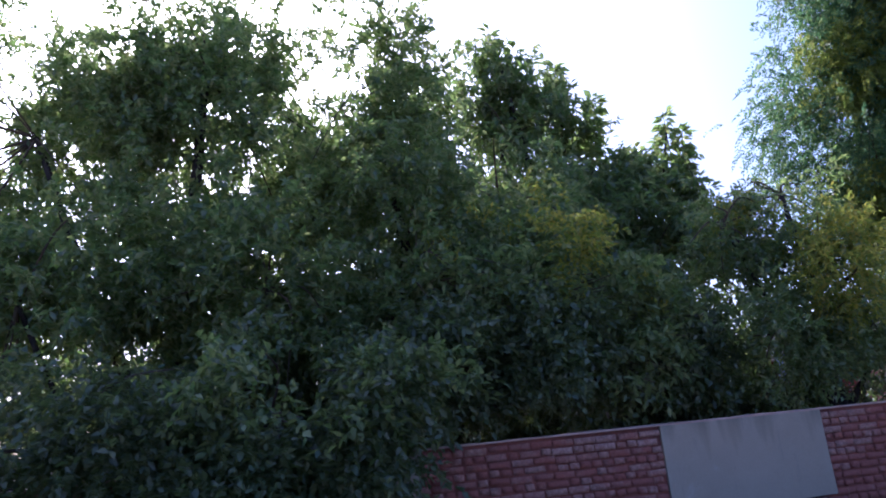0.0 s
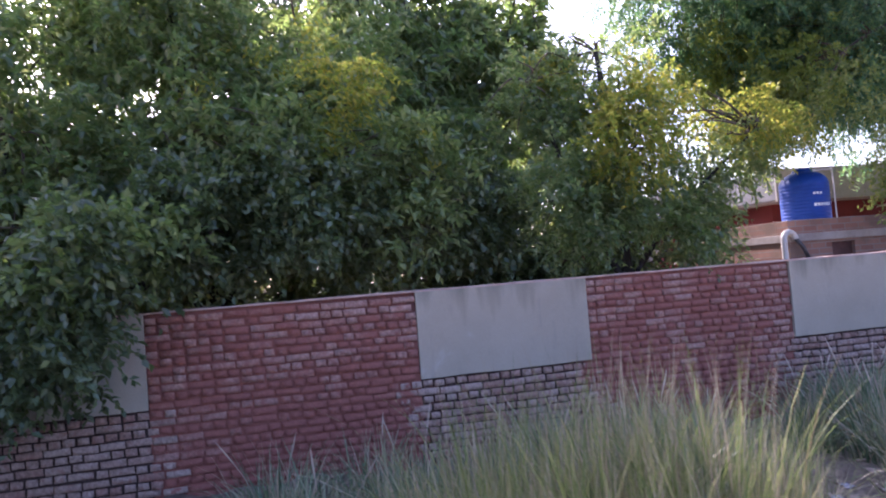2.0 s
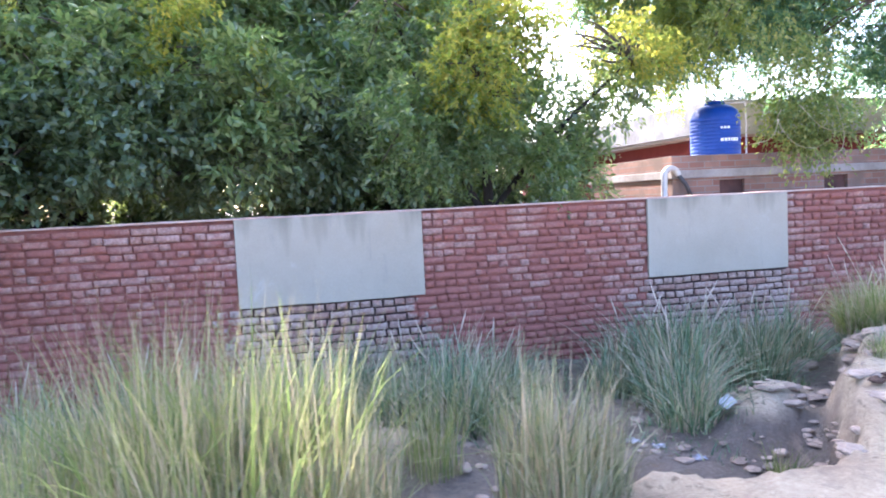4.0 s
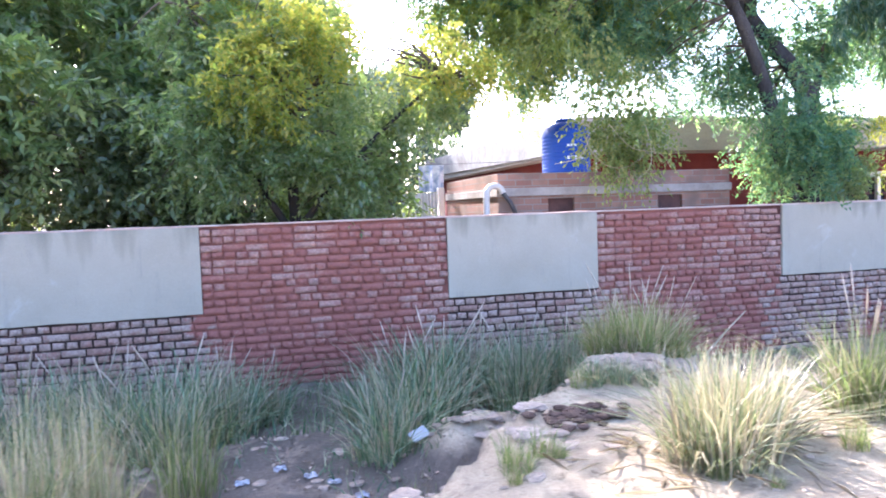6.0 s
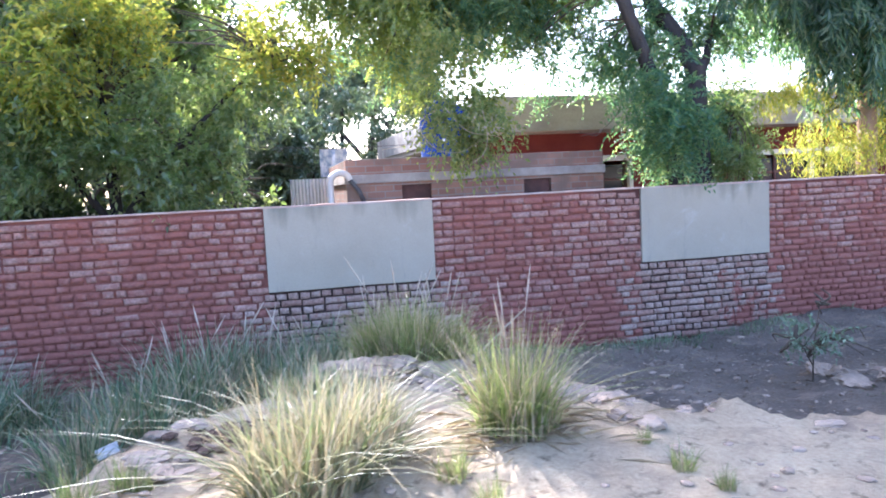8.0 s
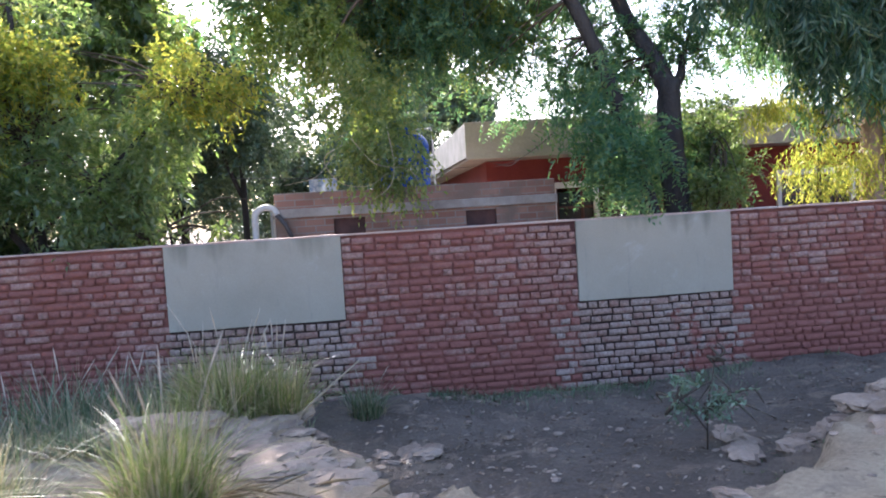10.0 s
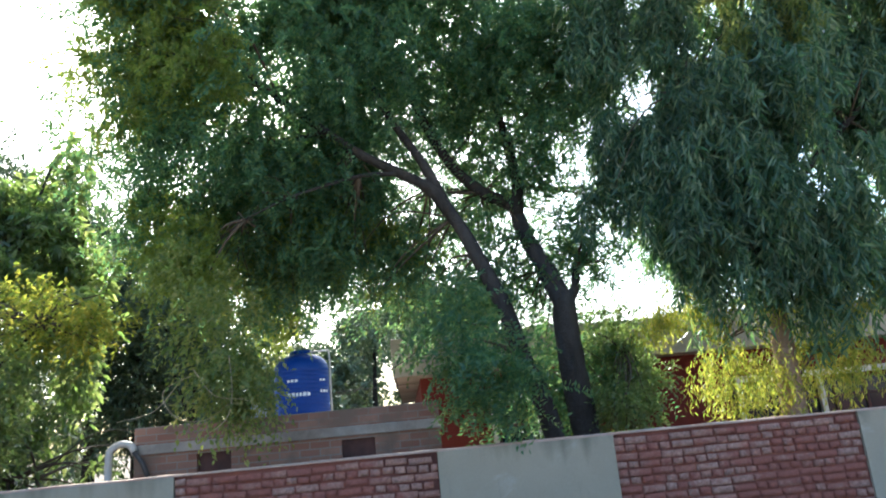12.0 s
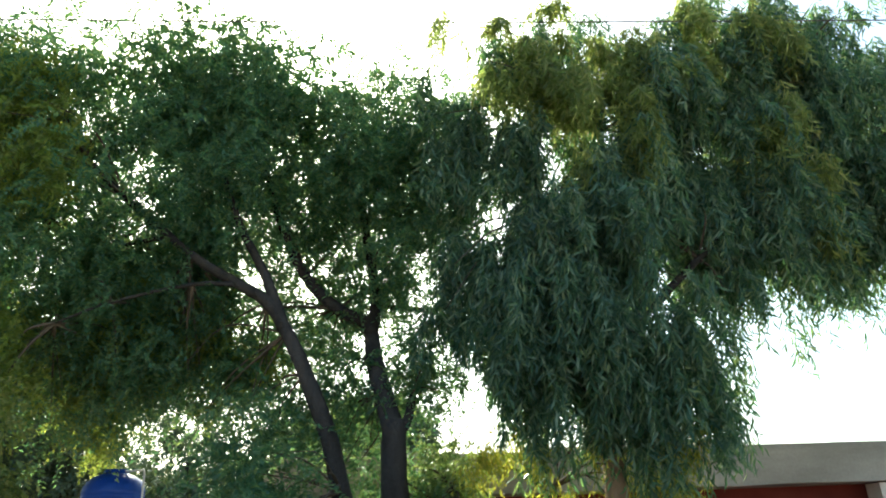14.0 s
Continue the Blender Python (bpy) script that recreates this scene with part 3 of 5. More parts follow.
# ---------- brick outbuilding with its water tank ----------
shed_brick = Nodes("shed_brick")
bt = shed_brick.n.new("ShaderNodeTexBrick")
bt.inputs["Scale"].default_value = 1.0
bt.inputs["Brick Width"].default_value, bt.inputs["Row Height"].default_value, bt.inputs["Mortar Size"].default_value = 0.24, 0.085, 0.008
bt.inputs["Color1"].default_value, bt.inputs["Color2"].default_value, bt.inputs["Mortar"].default_value = (0.24, 0.115, 0.08, 1), (0.32, 0.18, 0.13, 1), (0.26, 0.21, 0.175, 1)
mp = shed_brick.n.new("ShaderNodeMapping")
mp.inputs["Rotation"].default_value = (radians(90), 0, 0)
shed_brick.link(shed_brick.where(), mp.inputs[0])
shed_brick.link(mp.outputs[0], bt.inputs[0])
sc = shed_brick.mix(shed_brick.gray(shed_brick.noise(2.4, 5), 0.45, 0.65), bt.outputs[0], (0.20, 0.135, 0.10))
shed_brick.bump(shed_brick.noise(40, 5), 0.6, 0.01)
shed_brick_mat = shed_brick.done(sc, 0.92, 0.15)

shed = thing("outbuilding", None, "low flat-roofed brick outbuilding with a cement band", "shed")
SX0, SX1, SY0, SY1, ST = 8.86, 12.5, 1.19, 3.85, 2.385
VENTS = [(9.59, 9.99, 1.5, 2.03), (11.30, 11.70, 1.5, 2.03)]
band_cement = patchy("band_cement", (0.25, 0.215, 0.185), (0.34, 0.30, 0.26), 2.6, 35, 0.9, 0.5, 0.008, c=(0.19, 0.155, 0.13))
strip_wall(shed, "rough brown brick wall", shed_brick_mat, SX0, SX1, VENTS, SY0, SY0 + 0.22, 0, 2.07)
part("side_wall", box_bm(SX0, SX0 + 0.22, SY0 + 0.22, SY1, 0, 2.07), shed, "", shed_brick_mat)
part("side_wall", box_bm(SX1 - 0.22, SX1, SY0 + 0.22, SY1, 0, 2.07), shed, "", shed_brick_mat)
part("back_wall", box_bm(SX0 + 0.22, SX1 - 0.22, SY1 - 0.22, SY1, 0, 2.07), shed, "", shed_brick_mat)
bm = box_bm(SX0 - 0.025, SX1 + 0.02, SY0 - 0.03, SY1 + 0.03, 2.07, 2.185, 0.01)
part("cement_band", bm, shed, "grey cement lintel band", band_cement)
part("parapet", box_bm(SX0, SX1, SY0, SY0 + 0.22, 2.185, ST, 0.008), shed, "rough brown brick parapet", shed_brick_mat)
part("parapet", box_bm(SX0, SX0 + 0.22, SY0 + 0.22, SY1, 2.185, ST, 0.008), shed, "", shed_brick_mat)
part("parapet", box_bm(SX1 - 0.22, SX1, SY0 + 0.22, SY1, 2.185, ST - 0.02, 0.008), shed, "", shed_brick_mat)
part("roof", box_bm(SX0 + 0.22, SX1 - 0.22, SY0 + 0.22, SY1, 2.185, 2.26), shed, "flat cement roof", concrete)
for a, b, c, d in VENTS:
    part("vent_board", box_bm(a, b, SY0 + 0.06, SY0 + 0.09, c, d), shed, "dark red wooden shutter", wood_dark)

bm = bmesh.new()
profile = [(0.0, 1.02), (0.15, 1.015), (0.22, 0.995), (0.29, 0.96), (0.345, 0.91), (0.378, 0.85), (0.392, 0.79)]
zz = 0.79
while zz > 0.06:
    profile += [(0.392, zz - 0.03), (0.387, zz - 0.037), (0.387, zz - 0.045), (0.392, zz - 0.052)]
    zz -= 0.058
profile += [(0.39, 0.02), (0.38, 0.0), (0.0, 0.0)]
V, F, S = [], [], 40
for r, zc in profile:
    V += [(r * math.cos(2 * math.pi * k / S), r * math.sin(2 * math.pi * k / S), zc) for k in range(S)]
for i in range(len(profile) - 1):
    F += [(i * S + k, i * S + (k + 1) % S, (i + 1) * S + (k + 1) % S, (i + 1) * S + k)[::-1] for k in range(S)]
tank = thing("water_tank", None, "ribbed blue plastic water tank on the outbuilding roof", "water tank", at=(10.62, 2.80, 2.26))
part("tank_body", mesh_of("tank_body", V, F, tank_blue, True), tank)
lid = bmesh.new()
bmesh.ops.create_cone(lid, cap_ends=True, segments=32, radius1=0.17, radius2=0.15, depth=0.055, matrix=Matrix.Translation((0, 0, 1.04)))
part("lid", lid, tank, "blue screw lid", tank_blue)


def curved_bar(a0, a1, z0, z1, r=0.3985):
    n = 8
    v = [(r * math.cos(a0 + (a1 - a0) * i / n), r * math.sin(a0 + (a1 - a0) * i / n), z) for z in (z0, z1) for i in range(n + 1)]
    return mesh_of("print", v, [(i, i + 1, n + 2 + i, n + 1 + i) for i in range(n)], white_print)


rng = random.Random(3)
for z0, z1, n, a in ((0.60, 0.635, 3, -1.95), (0.40, 0.45, 6, -1.95), (0.60, 0.63, 2, -0.75), (0.44, 0.475, 3, -0.75)):
    for i in range(n):
        w = rng.uniform(0.08, 0.14)
        part("print", curved_bar(a, a + w, z0, z1), tank, "white printed bar")
        a += w + 0.035
v, f = tube(smooth_path([(0.12, -0.05, 1.04), (0.36, -0.18, 1.03), (0.43, -0.2, 0.98), (0.435, -0.2, 0.4), (0.44, -0.2, 0.0)], 6), [0.013] * 25, 8)
part("hose", mesh_of("hose", v, f, pipe_white, True), tank, "white water pipe")

# vent pipe bent over at the corner
v, f = tube(smooth_path([(8.64, 1.02, -0.05), (8.64, 1.02, 1.5), (8.64, 1.02, 2.06), (8.67, 1.04, 2.17), (8.76, 1.08, 2.215), (8.86, 1.10, 2.19), (8.90, 1.10, 2.12)], 6), [0.042] * 37, 14)
pipe = thing("vent_pipe", mesh_of("vent_pipe", v, f, pipe_white, True), "white plastic vent pipe with a hooked top", "pipe")
v, f = tube([(8.88, 1.1, 2.14), (9.0, 1.08, 1.99), (9.08, 1.07, 1.8)], [0.03, 0.03, 0.03], 8)
part("hose", mesh_of("drain", v, f, iron, True), pipe, "dark drain hose")

# yard beside the outbuilding: a post, a ribbed metal sheet, washing
post = thing("post", None, "weathered concrete post beside a metal sheet", "post")
part("shaft", box_bm(9.05, 9.17, 5.2, 5.32, 0, 2.35, 0.012), post, "", concrete)
n = 40
V = [(8.25 + 0.75 * i / n, 5.1 + 0.02 * math.sin(i * 1.9) + dy, z) for dy in (0, 0.006) for z in (0.0, 2.25) for i in range(n + 1)]
m = n + 1
F = [(i, i + 1, m + i + 1, m + i) for i in range(n)] + [(2 * m + i, 3 * m + i, 3 * m + i + 1, 2 * m + i + 1) for i in range(n)] + [(m + i, m + i + 1, 3 * m + i + 1, 3 * m + i) for i in range(n)]
thing("metal_sheet", mesh_of("metal_sheet", V, F, sheet_metal), "grey corrugated metal sheet fence", "metal sheet")
line_ = thing("washing_line", None, "thin cord with a blue and white cloth", "washing line")
v, f = tube([(7.4, 6.2, 2.95), (9.2, 6.25, 2.86), (12.4, 6.3, 2.93)], [0.006] * 3, 5)
part("cord", mesh_of("cord", v, f, iron), line_)
bm = bmesh.new()
bmesh.ops.create_grid(bm, x_segments=16, y_segments=14, size=0.5)
for v in bm.verts:
    px, pz = v.co.x, v.co.y
    v.co = Vector((9.17 + px * 0.55, 6.25 + 0.05 * math.sin(px * 17) * (0.6 - pz), 2.58 + pz * 0.55))
bmesh.ops.solidify(bm, geom=bm.faces[:], thickness=0.006)
part("cloth", bm, line_, "blue and white patterned cloth", cloth_blue)
# overhead cable
v, f = tube(smooth_path([(-14, 0.6, 8.6), (9.4, 0.6, 9.05), (21.4, 0.6, 9.5), (44, 0.6, 10.6)], 8), [0.012] * 25, 6)
thing("overhead_cable", mesh_of("overhead_cable", v, f, iron, True), "thin overhead cable strung across the trees", "cable")

# ---------- trees ----------


def unit(v):
    return v / np.maximum(np.linalg.norm(v, axis=-1, keepdims=True), 1e-9)


def leaves(base, way, up, length, width, fold=0.18):
    """Folded leaf blades: arrays of base points, ways and normals."""
    side = unit(np.cross(way, up))
    up = np.cross(side, way)
    L, W = length[:, None], width[:, None]
    mid = base + way * L * 0.45
    v = np.stack([base, mid + side * W * 0.5 + up * W * fold, base + way * L - up * L * 0.12, mid - side * W * 0.5 + up * W * fold], 1).reshape(-1, 3)
    k = np.arange(len(base))[:, None] * 4
    return v, np.concatenate([k + [[0, 1, 2]], k + [[0, 2, 3]]])


def blob_points(rs, blobs, hole=0.5, grain=1.1, loose=0.22):
    """Points in a union of ellipsoids (x, y, z, rx, ry, rz, count), each broken into lobes, with gaps."""
    pts, outs = [], []
    for x, y, z, rx, ry, rz, count in blobs:
        size = np.array([rx, ry, rz])
        k = 16
        ld = unit(rs.normal(size=(k, 3)))
        at = ld * rs.uniform(0.30, 0.80, (k, 1))
        lr = rs.uniform(0.18, 0.42, (k, 1))
        which = rs.choice(k, count, p=(lr[:, 0] ** 2 / (lr[:, 0] ** 2).sum()))
        d = unit(rs.normal(size=(count, 3)))
        p = at[which] + d * lr[which] * rs.uniform(0.1, 1.0, (count, 1)) ** 0.45
        fill = rs.uniform(size=count) < loose
        q = unit(rs.normal(size=(count, 3))) * rs.uniform(0, 1.1, (count, 1)) ** 0.45
        p = np.where(fill[:, None], q, p)
        d = unit(d * 0.7 + unit(p) * 0.6)
        p = np.array([x, y, z]) + p * size + rs.normal(size=p.shape) * size * 0.07
        gap = fbm(p[:, 0] + p[:, 1] * 0.7, p[:, 2] + p[:, 1] * 0.5, 3, grain)
        keep = gap > (hole - 1) * 0.5
        pts.append(p[keep])
        outs.append(d[keep])
    return np.concatenate(pts), np.concatenate(outs)


def clumped(rs, blobs, more, hole, grain, group, jitter, loose=0.22):
    """Anchor points in tight clumps."""
    c, d = blob_points(rs, [(*q[:6], max(2, int(q[6] * more / group))) for q in blobs], hole, grain, loose)
    c, d = np.repeat(c, group, 0), np.repeat(d, group, 0)
    return c + rs.normal(size=c.shape) * jitter, d


def spray_crown(name, seed, blobs, mat, per=9, leaf=(0.07, 0.13), aspect=0.45, twig=0.28, droop=0.35, hole=0.80, more=1.12):
    """Sprays of broad leaves along short twigs."""
    rs = np.random.RandomState(seed)
    c, d = clumped(rs, blobs, more, hole, 1.5, 5, twig * 0.36, 0.12)
    way = unit(d + rs.normal(size=d.shape) * 0.55 + [0, 0, 0.25])
    n = len(c)
    along = np.tile(np.linspace(0.05, 1, per), (n, 1))
    base = c[:, None] + way[:, None] * (along[..., None] * twig) - np.array([0, 0, 1]) * (along[..., None] ** 2) * twig * droop
    around = rs.normal(size=(n, per, 3))
    lw = unit(way[:, None] * 0.7 + around * 0.75 - np.array([0, 0, droop]))
    up = unit(rs.normal(size=(n, per, 3)) * 0.55 + [0, 0, 1])
    length = rs.uniform(*leaf, (n * per,))
    v, f = leaves(base.reshape(-1, 3), lw.reshape(-1, 3), up.reshape(-1, 3), length, length * aspect * rs.uniform(0.8, 1.2, n * per))
    return mesh_of(name, v, f, mat)


def feather_crown(name, seed, blobs, mat, per=20, twig=0.38, leaf=(0.062, 0.10), hole=0.75, droop=0.5, grain=1.4, more=1.32):
    """Fine pinnate foliage: two rows of narrow leaflets along each arching twig."""
    rs = np.random.RandomState(seed)
    c, d = clumped(rs, blobs, more, hole, grain, 4, twig * 0.4, 0.6)
    n = len(c)
    way = unit(d * 0.6 + rs.normal(size=d.shape) * 0.6)
    side = unit(np.cross(way, rs.normal(size=d.shape)))
    along = np.tile(np.linspace(0.02, 1, per), (n, 1))
    sign = np.where(np.arange(per) % 2, 1.0, -1.0)[None, :, None]
    base = c[:, None] + way[:, None] * along[..., None] * twig - np.array([0, 0, 1.0]) * (along[..., None] ** 2) * twig * droop
    lw = unit(way[:, None] * 0.5 + side[:, None] * sign + rs.normal(size=(n, per, 3)) * 0.25)
    up = unit(rs.normal(size=(n, per, 3)) * 0.6 + [0, 0, 1])
    length = rs.uniform(*leaf, n * per)
    v, f = leaves(base.reshape(-1, 3), lw.reshape(-1, 3), up.reshape(-1, 3), length, length * 0.40)
    return mesh_of(name, v, f, mat)


def shoot_crown(name, seed, shoots, mat, leaf=(0.15, 0.23), aspect=0.40):
    """Upright leaders (foot, tip, spread) ringed with large drooping leaves."""
    rs = np.random.RandomState(seed)
    at, way = [], []
    for foot, tip, spread in shoots:
        foot, tip = np.array(foot), np.array(tip)
        for s in np.arange(0.0, 1.0, 0.055 / np.linalg.norm(tip - foot)):
            reach = spread * (1.0 - 0.75 * s)
            for _ in range(3):
                a = rs.uniform(0, 2 * math.pi)
                out = np.array([math.cos(a), math.sin(a), rs.uniform(-0.1, 0.5)])
                for k in rs.uniform(0.15, 1.0, 2 if reach < 0.15 else 3):
                    at.append(foot + (tip - foot) * s + out * reach * k)
                    way.append(out + rs.normal(size=3) * 0.35 + [0, 0, 0.5 * (s > 0.93) - 0.55])
    n = len(at)
    length = rs.uniform(*leaf, n)
    v, f = leaves(np.array(at), unit(np.array(way)), unit(rs.normal(size=(n, 3)) * 0.6 + [0, 0, 1]), length, length * aspect * rs.uniform(0.8, 1.2, n))
    return mesh_of(name, v, f, mat)


def hanging_crown(name, seed, blobs, mat, per=28, drop=(0.5, 1.5), leaf=(0.12, 0.23), hole=0.72, more=1.05):
    """Weeping strands with long narrow leaves."""
    rs = np.random.RandomState(seed)
    c, d = clumped(rs, blobs, more, hole, 0.9, 9, 0.075)
    n = len(c)
    fall = np.repeat(rs.uniform(*drop, (n // 9, 1)), 9, 0) * rs.uniform(0.7, 1.1, (n, 1))
    out = unit(d * [1, 1, 0] + rs.normal(size=d.shape) * [0.5, 0.5, 0]) * rs.uniform(0.1, 0.35, (n, 1))
    along = np.tile(np.linspace(0.0, 1, per), (n, 1))
    base = c[:, None] + out[:, None] * np.sqrt(along)[..., None] - np.array([0, 0, 1.0]) * (along * fall)[..., None] + rs.normal(size=(n, per, 3)) * 0.018
    lw = unit(rs.normal(size=(n, per, 3)) * [0.5, 0.5, 0.3] - [0, 0, 0.85])
    up = unit(rs.normal(size=(n, per, 3)))
    length = rs.uniform(*leaf, n * per)
    v, f = leaves(base.reshape(-1, 3), lw.reshape(-1, 3), up.reshape(-1, 3), length, length * 0.17)
    return mesh_of(name, v, f, mat)


def twigs(seed, limbs, blobs, per, r=0.012):
    """Thin branches from the limbs' ends out into the crown."""
    rs = np.random.RandomState(seed)
    made = []
    ends = [Vector(q) for pts, _, _ in limbs for q in pts[1:]]
    for x, y, z, rx, ry, rz, _ in blobs:
        c = Vector((x, y, z))
        start = min(ends, key=lambda e: (e - c).length)
        for _ in range(per):
            d = unit(rs.normal(size=3))
            tip = c + Vector(d * [rx, ry, rz] * 0.85)
            mid = start.lerp(tip, 0.5) + Vector((0, 0, 0.12 * (tip - start).length)) + Vector(rs.normal(size=3) * 0.08)
            made.append(([start, mid, tip], r * rs.uniform(1.0, 2.2), 0.004))
    return made


def tree(name, label, limbs, bark, crowns, blobs, seed, per=7, category="tree", limb_bark=None):
    ob = thing(name, None, label, category)
    part("trunk", tubes_mesh("trunk", limbs[:1], bark, 12, seed, 0.10), ob)
    for limb in limbs[1:]:
        part("limb", tubes_mesh("limb", [limb], limb_bark or bark, 9, seed, 0.08), ob)
    web = part("branch_web", tubes_mesh("branch_web", twigs(seed, limbs, blobs, per), twig_bark, 5, seed, 0.0), ob, "thin brown twigs")
    tagged(web, kind="stuff")
    for crown, lab in crowns:
        part("crown", crown, ob, lab)
    return ob


# the thicket of broadleaf trees at the wall's start
b = [(-4.6, 3.2, 6.6, 2.2, 1.8, 2.7, 2600), (-1.9, 3.0, 6.9, 1.9, 1.7, 2.6, 2600), (-4.0, 1.8, 3.6, 2.4, 1.6, 2.2, 2000), (-1.4, 1.6, 3.6, 1.9, 1.4, 2.2, 2000), (-8.0, 3.0, 5.5, 2.4, 2.2, 3.6, 1600), (-3.0, 4.6, 5.0, 3.0, 1.2, 3.4, 2200), (-0.6, 4.4, 6.6, 1.3, 1.0, 2.6, 1500), (-0.7, 3.6, 3.2, 1.8, 0.9, 2.2, 1300), (-3.4, 3.2, 2.4, 2.6, 0.9, 1.8, 1300)]
tree("broadleaf_tree", "tall dense dark-green broadleaf tree overhanging the wall", [([(-2.6, 2.2, -0.1), (-2.7, 2.3, 2.0), (-2.4, 2.6, 5.0), (-2.2, 3.0, 8.0)], 0.20, 0.05),
     ([(-2.7, 2.3, 2.0), (-3.8, 2.8, 4.4), (-4.8, 3.2, 7.0)], 0.11, 0.04), ([(-2.65, 2.3, 1.2), (-1.6, 1.8, 2.6), (-1.2, 1.5, 4.0)], 0.08, 0.03), ([(-2.7, 2.3, 1.0), (-3.6, 1.8, 2.4), (-4.2, 1.5, 4.0)], 0.08, 0.03)], bark_dark,
     [(spray_crown("crown", 21, b, broad_leaf, per=11, leaf=(0.09, 0.15)), "dense dark green leaves")], b, 31)
b = [(0.35, 2.4, 6.3, 1.5, 1.5, 2.5, 2500), (0.6, 1.4, 3.3, 1.7, 1.2, 1.8, 2000), (2.2, 2.2, 4.6, 1.3, 1.4, 2.0, 1800), (1.0, 3.6, 4.6, 2.2, 1.0, 3.0, 1800)]
y_ = [(2.61, 0.34, 4.33, 0.24, 0.24, 0.5, 150), (1.7, 0.7, 4.7, 0.8, 0.4, 0.7, 60), (2.8, 0.5, 3.4, 0.7, 0.3, 0.35, 50)]
f_ = [(3.2, 0.35, 3.55, 0.45, 0.25, 0.4, 130), (2.95, 0.4, 3.2, 0.4, 0.25, 0.35, 80), (3.3, 0.3, 2.6, 0.4, 0.25, 0.35, 80), (3.8, 0.4, 3.1, 0.35, 0.25, 0.4, 70), (1.9, 0.4, 3.6, 0.5, 0.3, 0.4, 80), (1.15, 0.4, 3.5, 0.5, 0.3, 0.5, 70), (2.2, 0.3, 2.9, 0.45, 0.25, 0.3, 70)]
tree("broadleaf_tree", "leafy green tree with a few yellowing sprigs", [([(1.0, 1.9, -0.1), (0.95, 1.9, 1.8), (0.7, 2.1, 4.5), (0.4, 2.4, 7.4)], 0.16, 0.04),
     ([(0.95, 1.9, 1.6), (1.7, 2.0, 3.0), (2.2, 2.2, 5.2)], 0.08, 0.03), ([(0.97, 1.9, 1.2), (0.6, 1.4, 2.4), (0.5, 1.3, 3.8)], 0.07, 0.03)], bark_dark,
     [(spray_crown("crown", 22, b, broad_leaf, per=11, leaf=(0.08, 0.14)), "dense dark green leaves"), (spray_crown("crown_yellow", 23, y_, yellow_leaf, per=10, leaf=(0.06, 0.10)), "yellowing sprigs"),
      (spray_crown("highlight_leaves", 29, f_, highlight_leaf, per=9, leaf=(0.09, 0.15)), "pale green leaves, bright highlights put into their colour")], b + f_, 32)
b = [(3.0, 4.2, 7.2, 1.15, 1.1, 2.1, 1100), (4.2, 4.3, 6.9, 0.75, 0.8, 1.75, 600), (3.4, 3.6, 4.4, 1.7, 1.4, 1.7, 1400), (6.25, 4.2, 5.7, 0.45, 0.45, 1.6, 230), (5.6, 4.3, 5.3, 0.9, 0.7, 0.9, 260), (6.9, 4.4, 5.0, 0.8, 0.6, 0.9, 200), (5.6, 3.9, 4.6, 1.1, 1.0, 1.3, 800), (4.5, 3.0, 3.0, 1.6, 1.2, 1.4, 1200), (6.6, 3.6, 3.4, 0.9, 0.9, 1.5, 600), (5.3, 4.0, 6.0, 0.8, 0.7, 1.0, 400), (4.4, 4.0, 5.6, 0.9, 0.8, 1.1, 420)]
shoots = [((6.30, 4.4, 5.3), (6.37, 4.4, 7.75), 0.30), ((5.50, 4.4, 5.3), (5.66, 4.4, 6.95), 0.28), ((6.45, 4.4, 6.2), (6.72, 4.4, 7.35), 0.20), ((2.89, 4.4, 7.2), (3.0, 4.4, 9.6), 0.34), ((3.16, 4.3, 7.2), (3.42, 4.3, 9.2), 0.32),
          ((4.10, 4.4, 6.2), (4.25, 4.4, 8.85), 0.32), ((4.53, 4.4, 6.1), (5.0, 4.4, 8.1), 0.30), ((6.57, 4.3, 4.6), (6.78, 4.3, 5.95), 0.26), ((6.87, 4.4, 4.4), (7.29, 4.4, 5.5), 0.24), ((4.87, 4.4, 5.4), (5.08, 4.4, 6.65), 0.26)]
tree("broadleaf_tree", "tall dark tree with large drooping leaves and spiky tops", [([(4.2, 3.9, -0.1), (4.15, 3.9, 2.2), (3.6, 4.1, 5.0), (3.1, 4.2, 8.6)], 0.17, 0.03),
     ([(4.15, 3.9, 2.0), (5.3, 4.0, 4.0), (6.25, 4.2, 7.2)], 0.08, 0.02), ([(3.7, 4.1, 4.6), (4.1, 4.3, 6.0), (4.2, 4.3, 8.2)], 0.06, 0.02)] + [([(5.3, 4.0, 4.0) if foot[0] > 4.6 else (3.6, 4.1, 5.0), foot, tip], 0.03, 0.006) for foot, tip, _ in shoots], bark_dark,
     [(spray_crown("crown", 24, b, broad_leaf, per=9, leaf=(0.13, 0.22), aspect=0.36, twig=0.3, droop=0.6), "large drooping dark leaves"), (shoot_crown("shoot_leaves", 28, shoots, broad_leaf, (0.19, 0.29), 0.46), "large dark leaves ringing upright shoots")], b, 33)
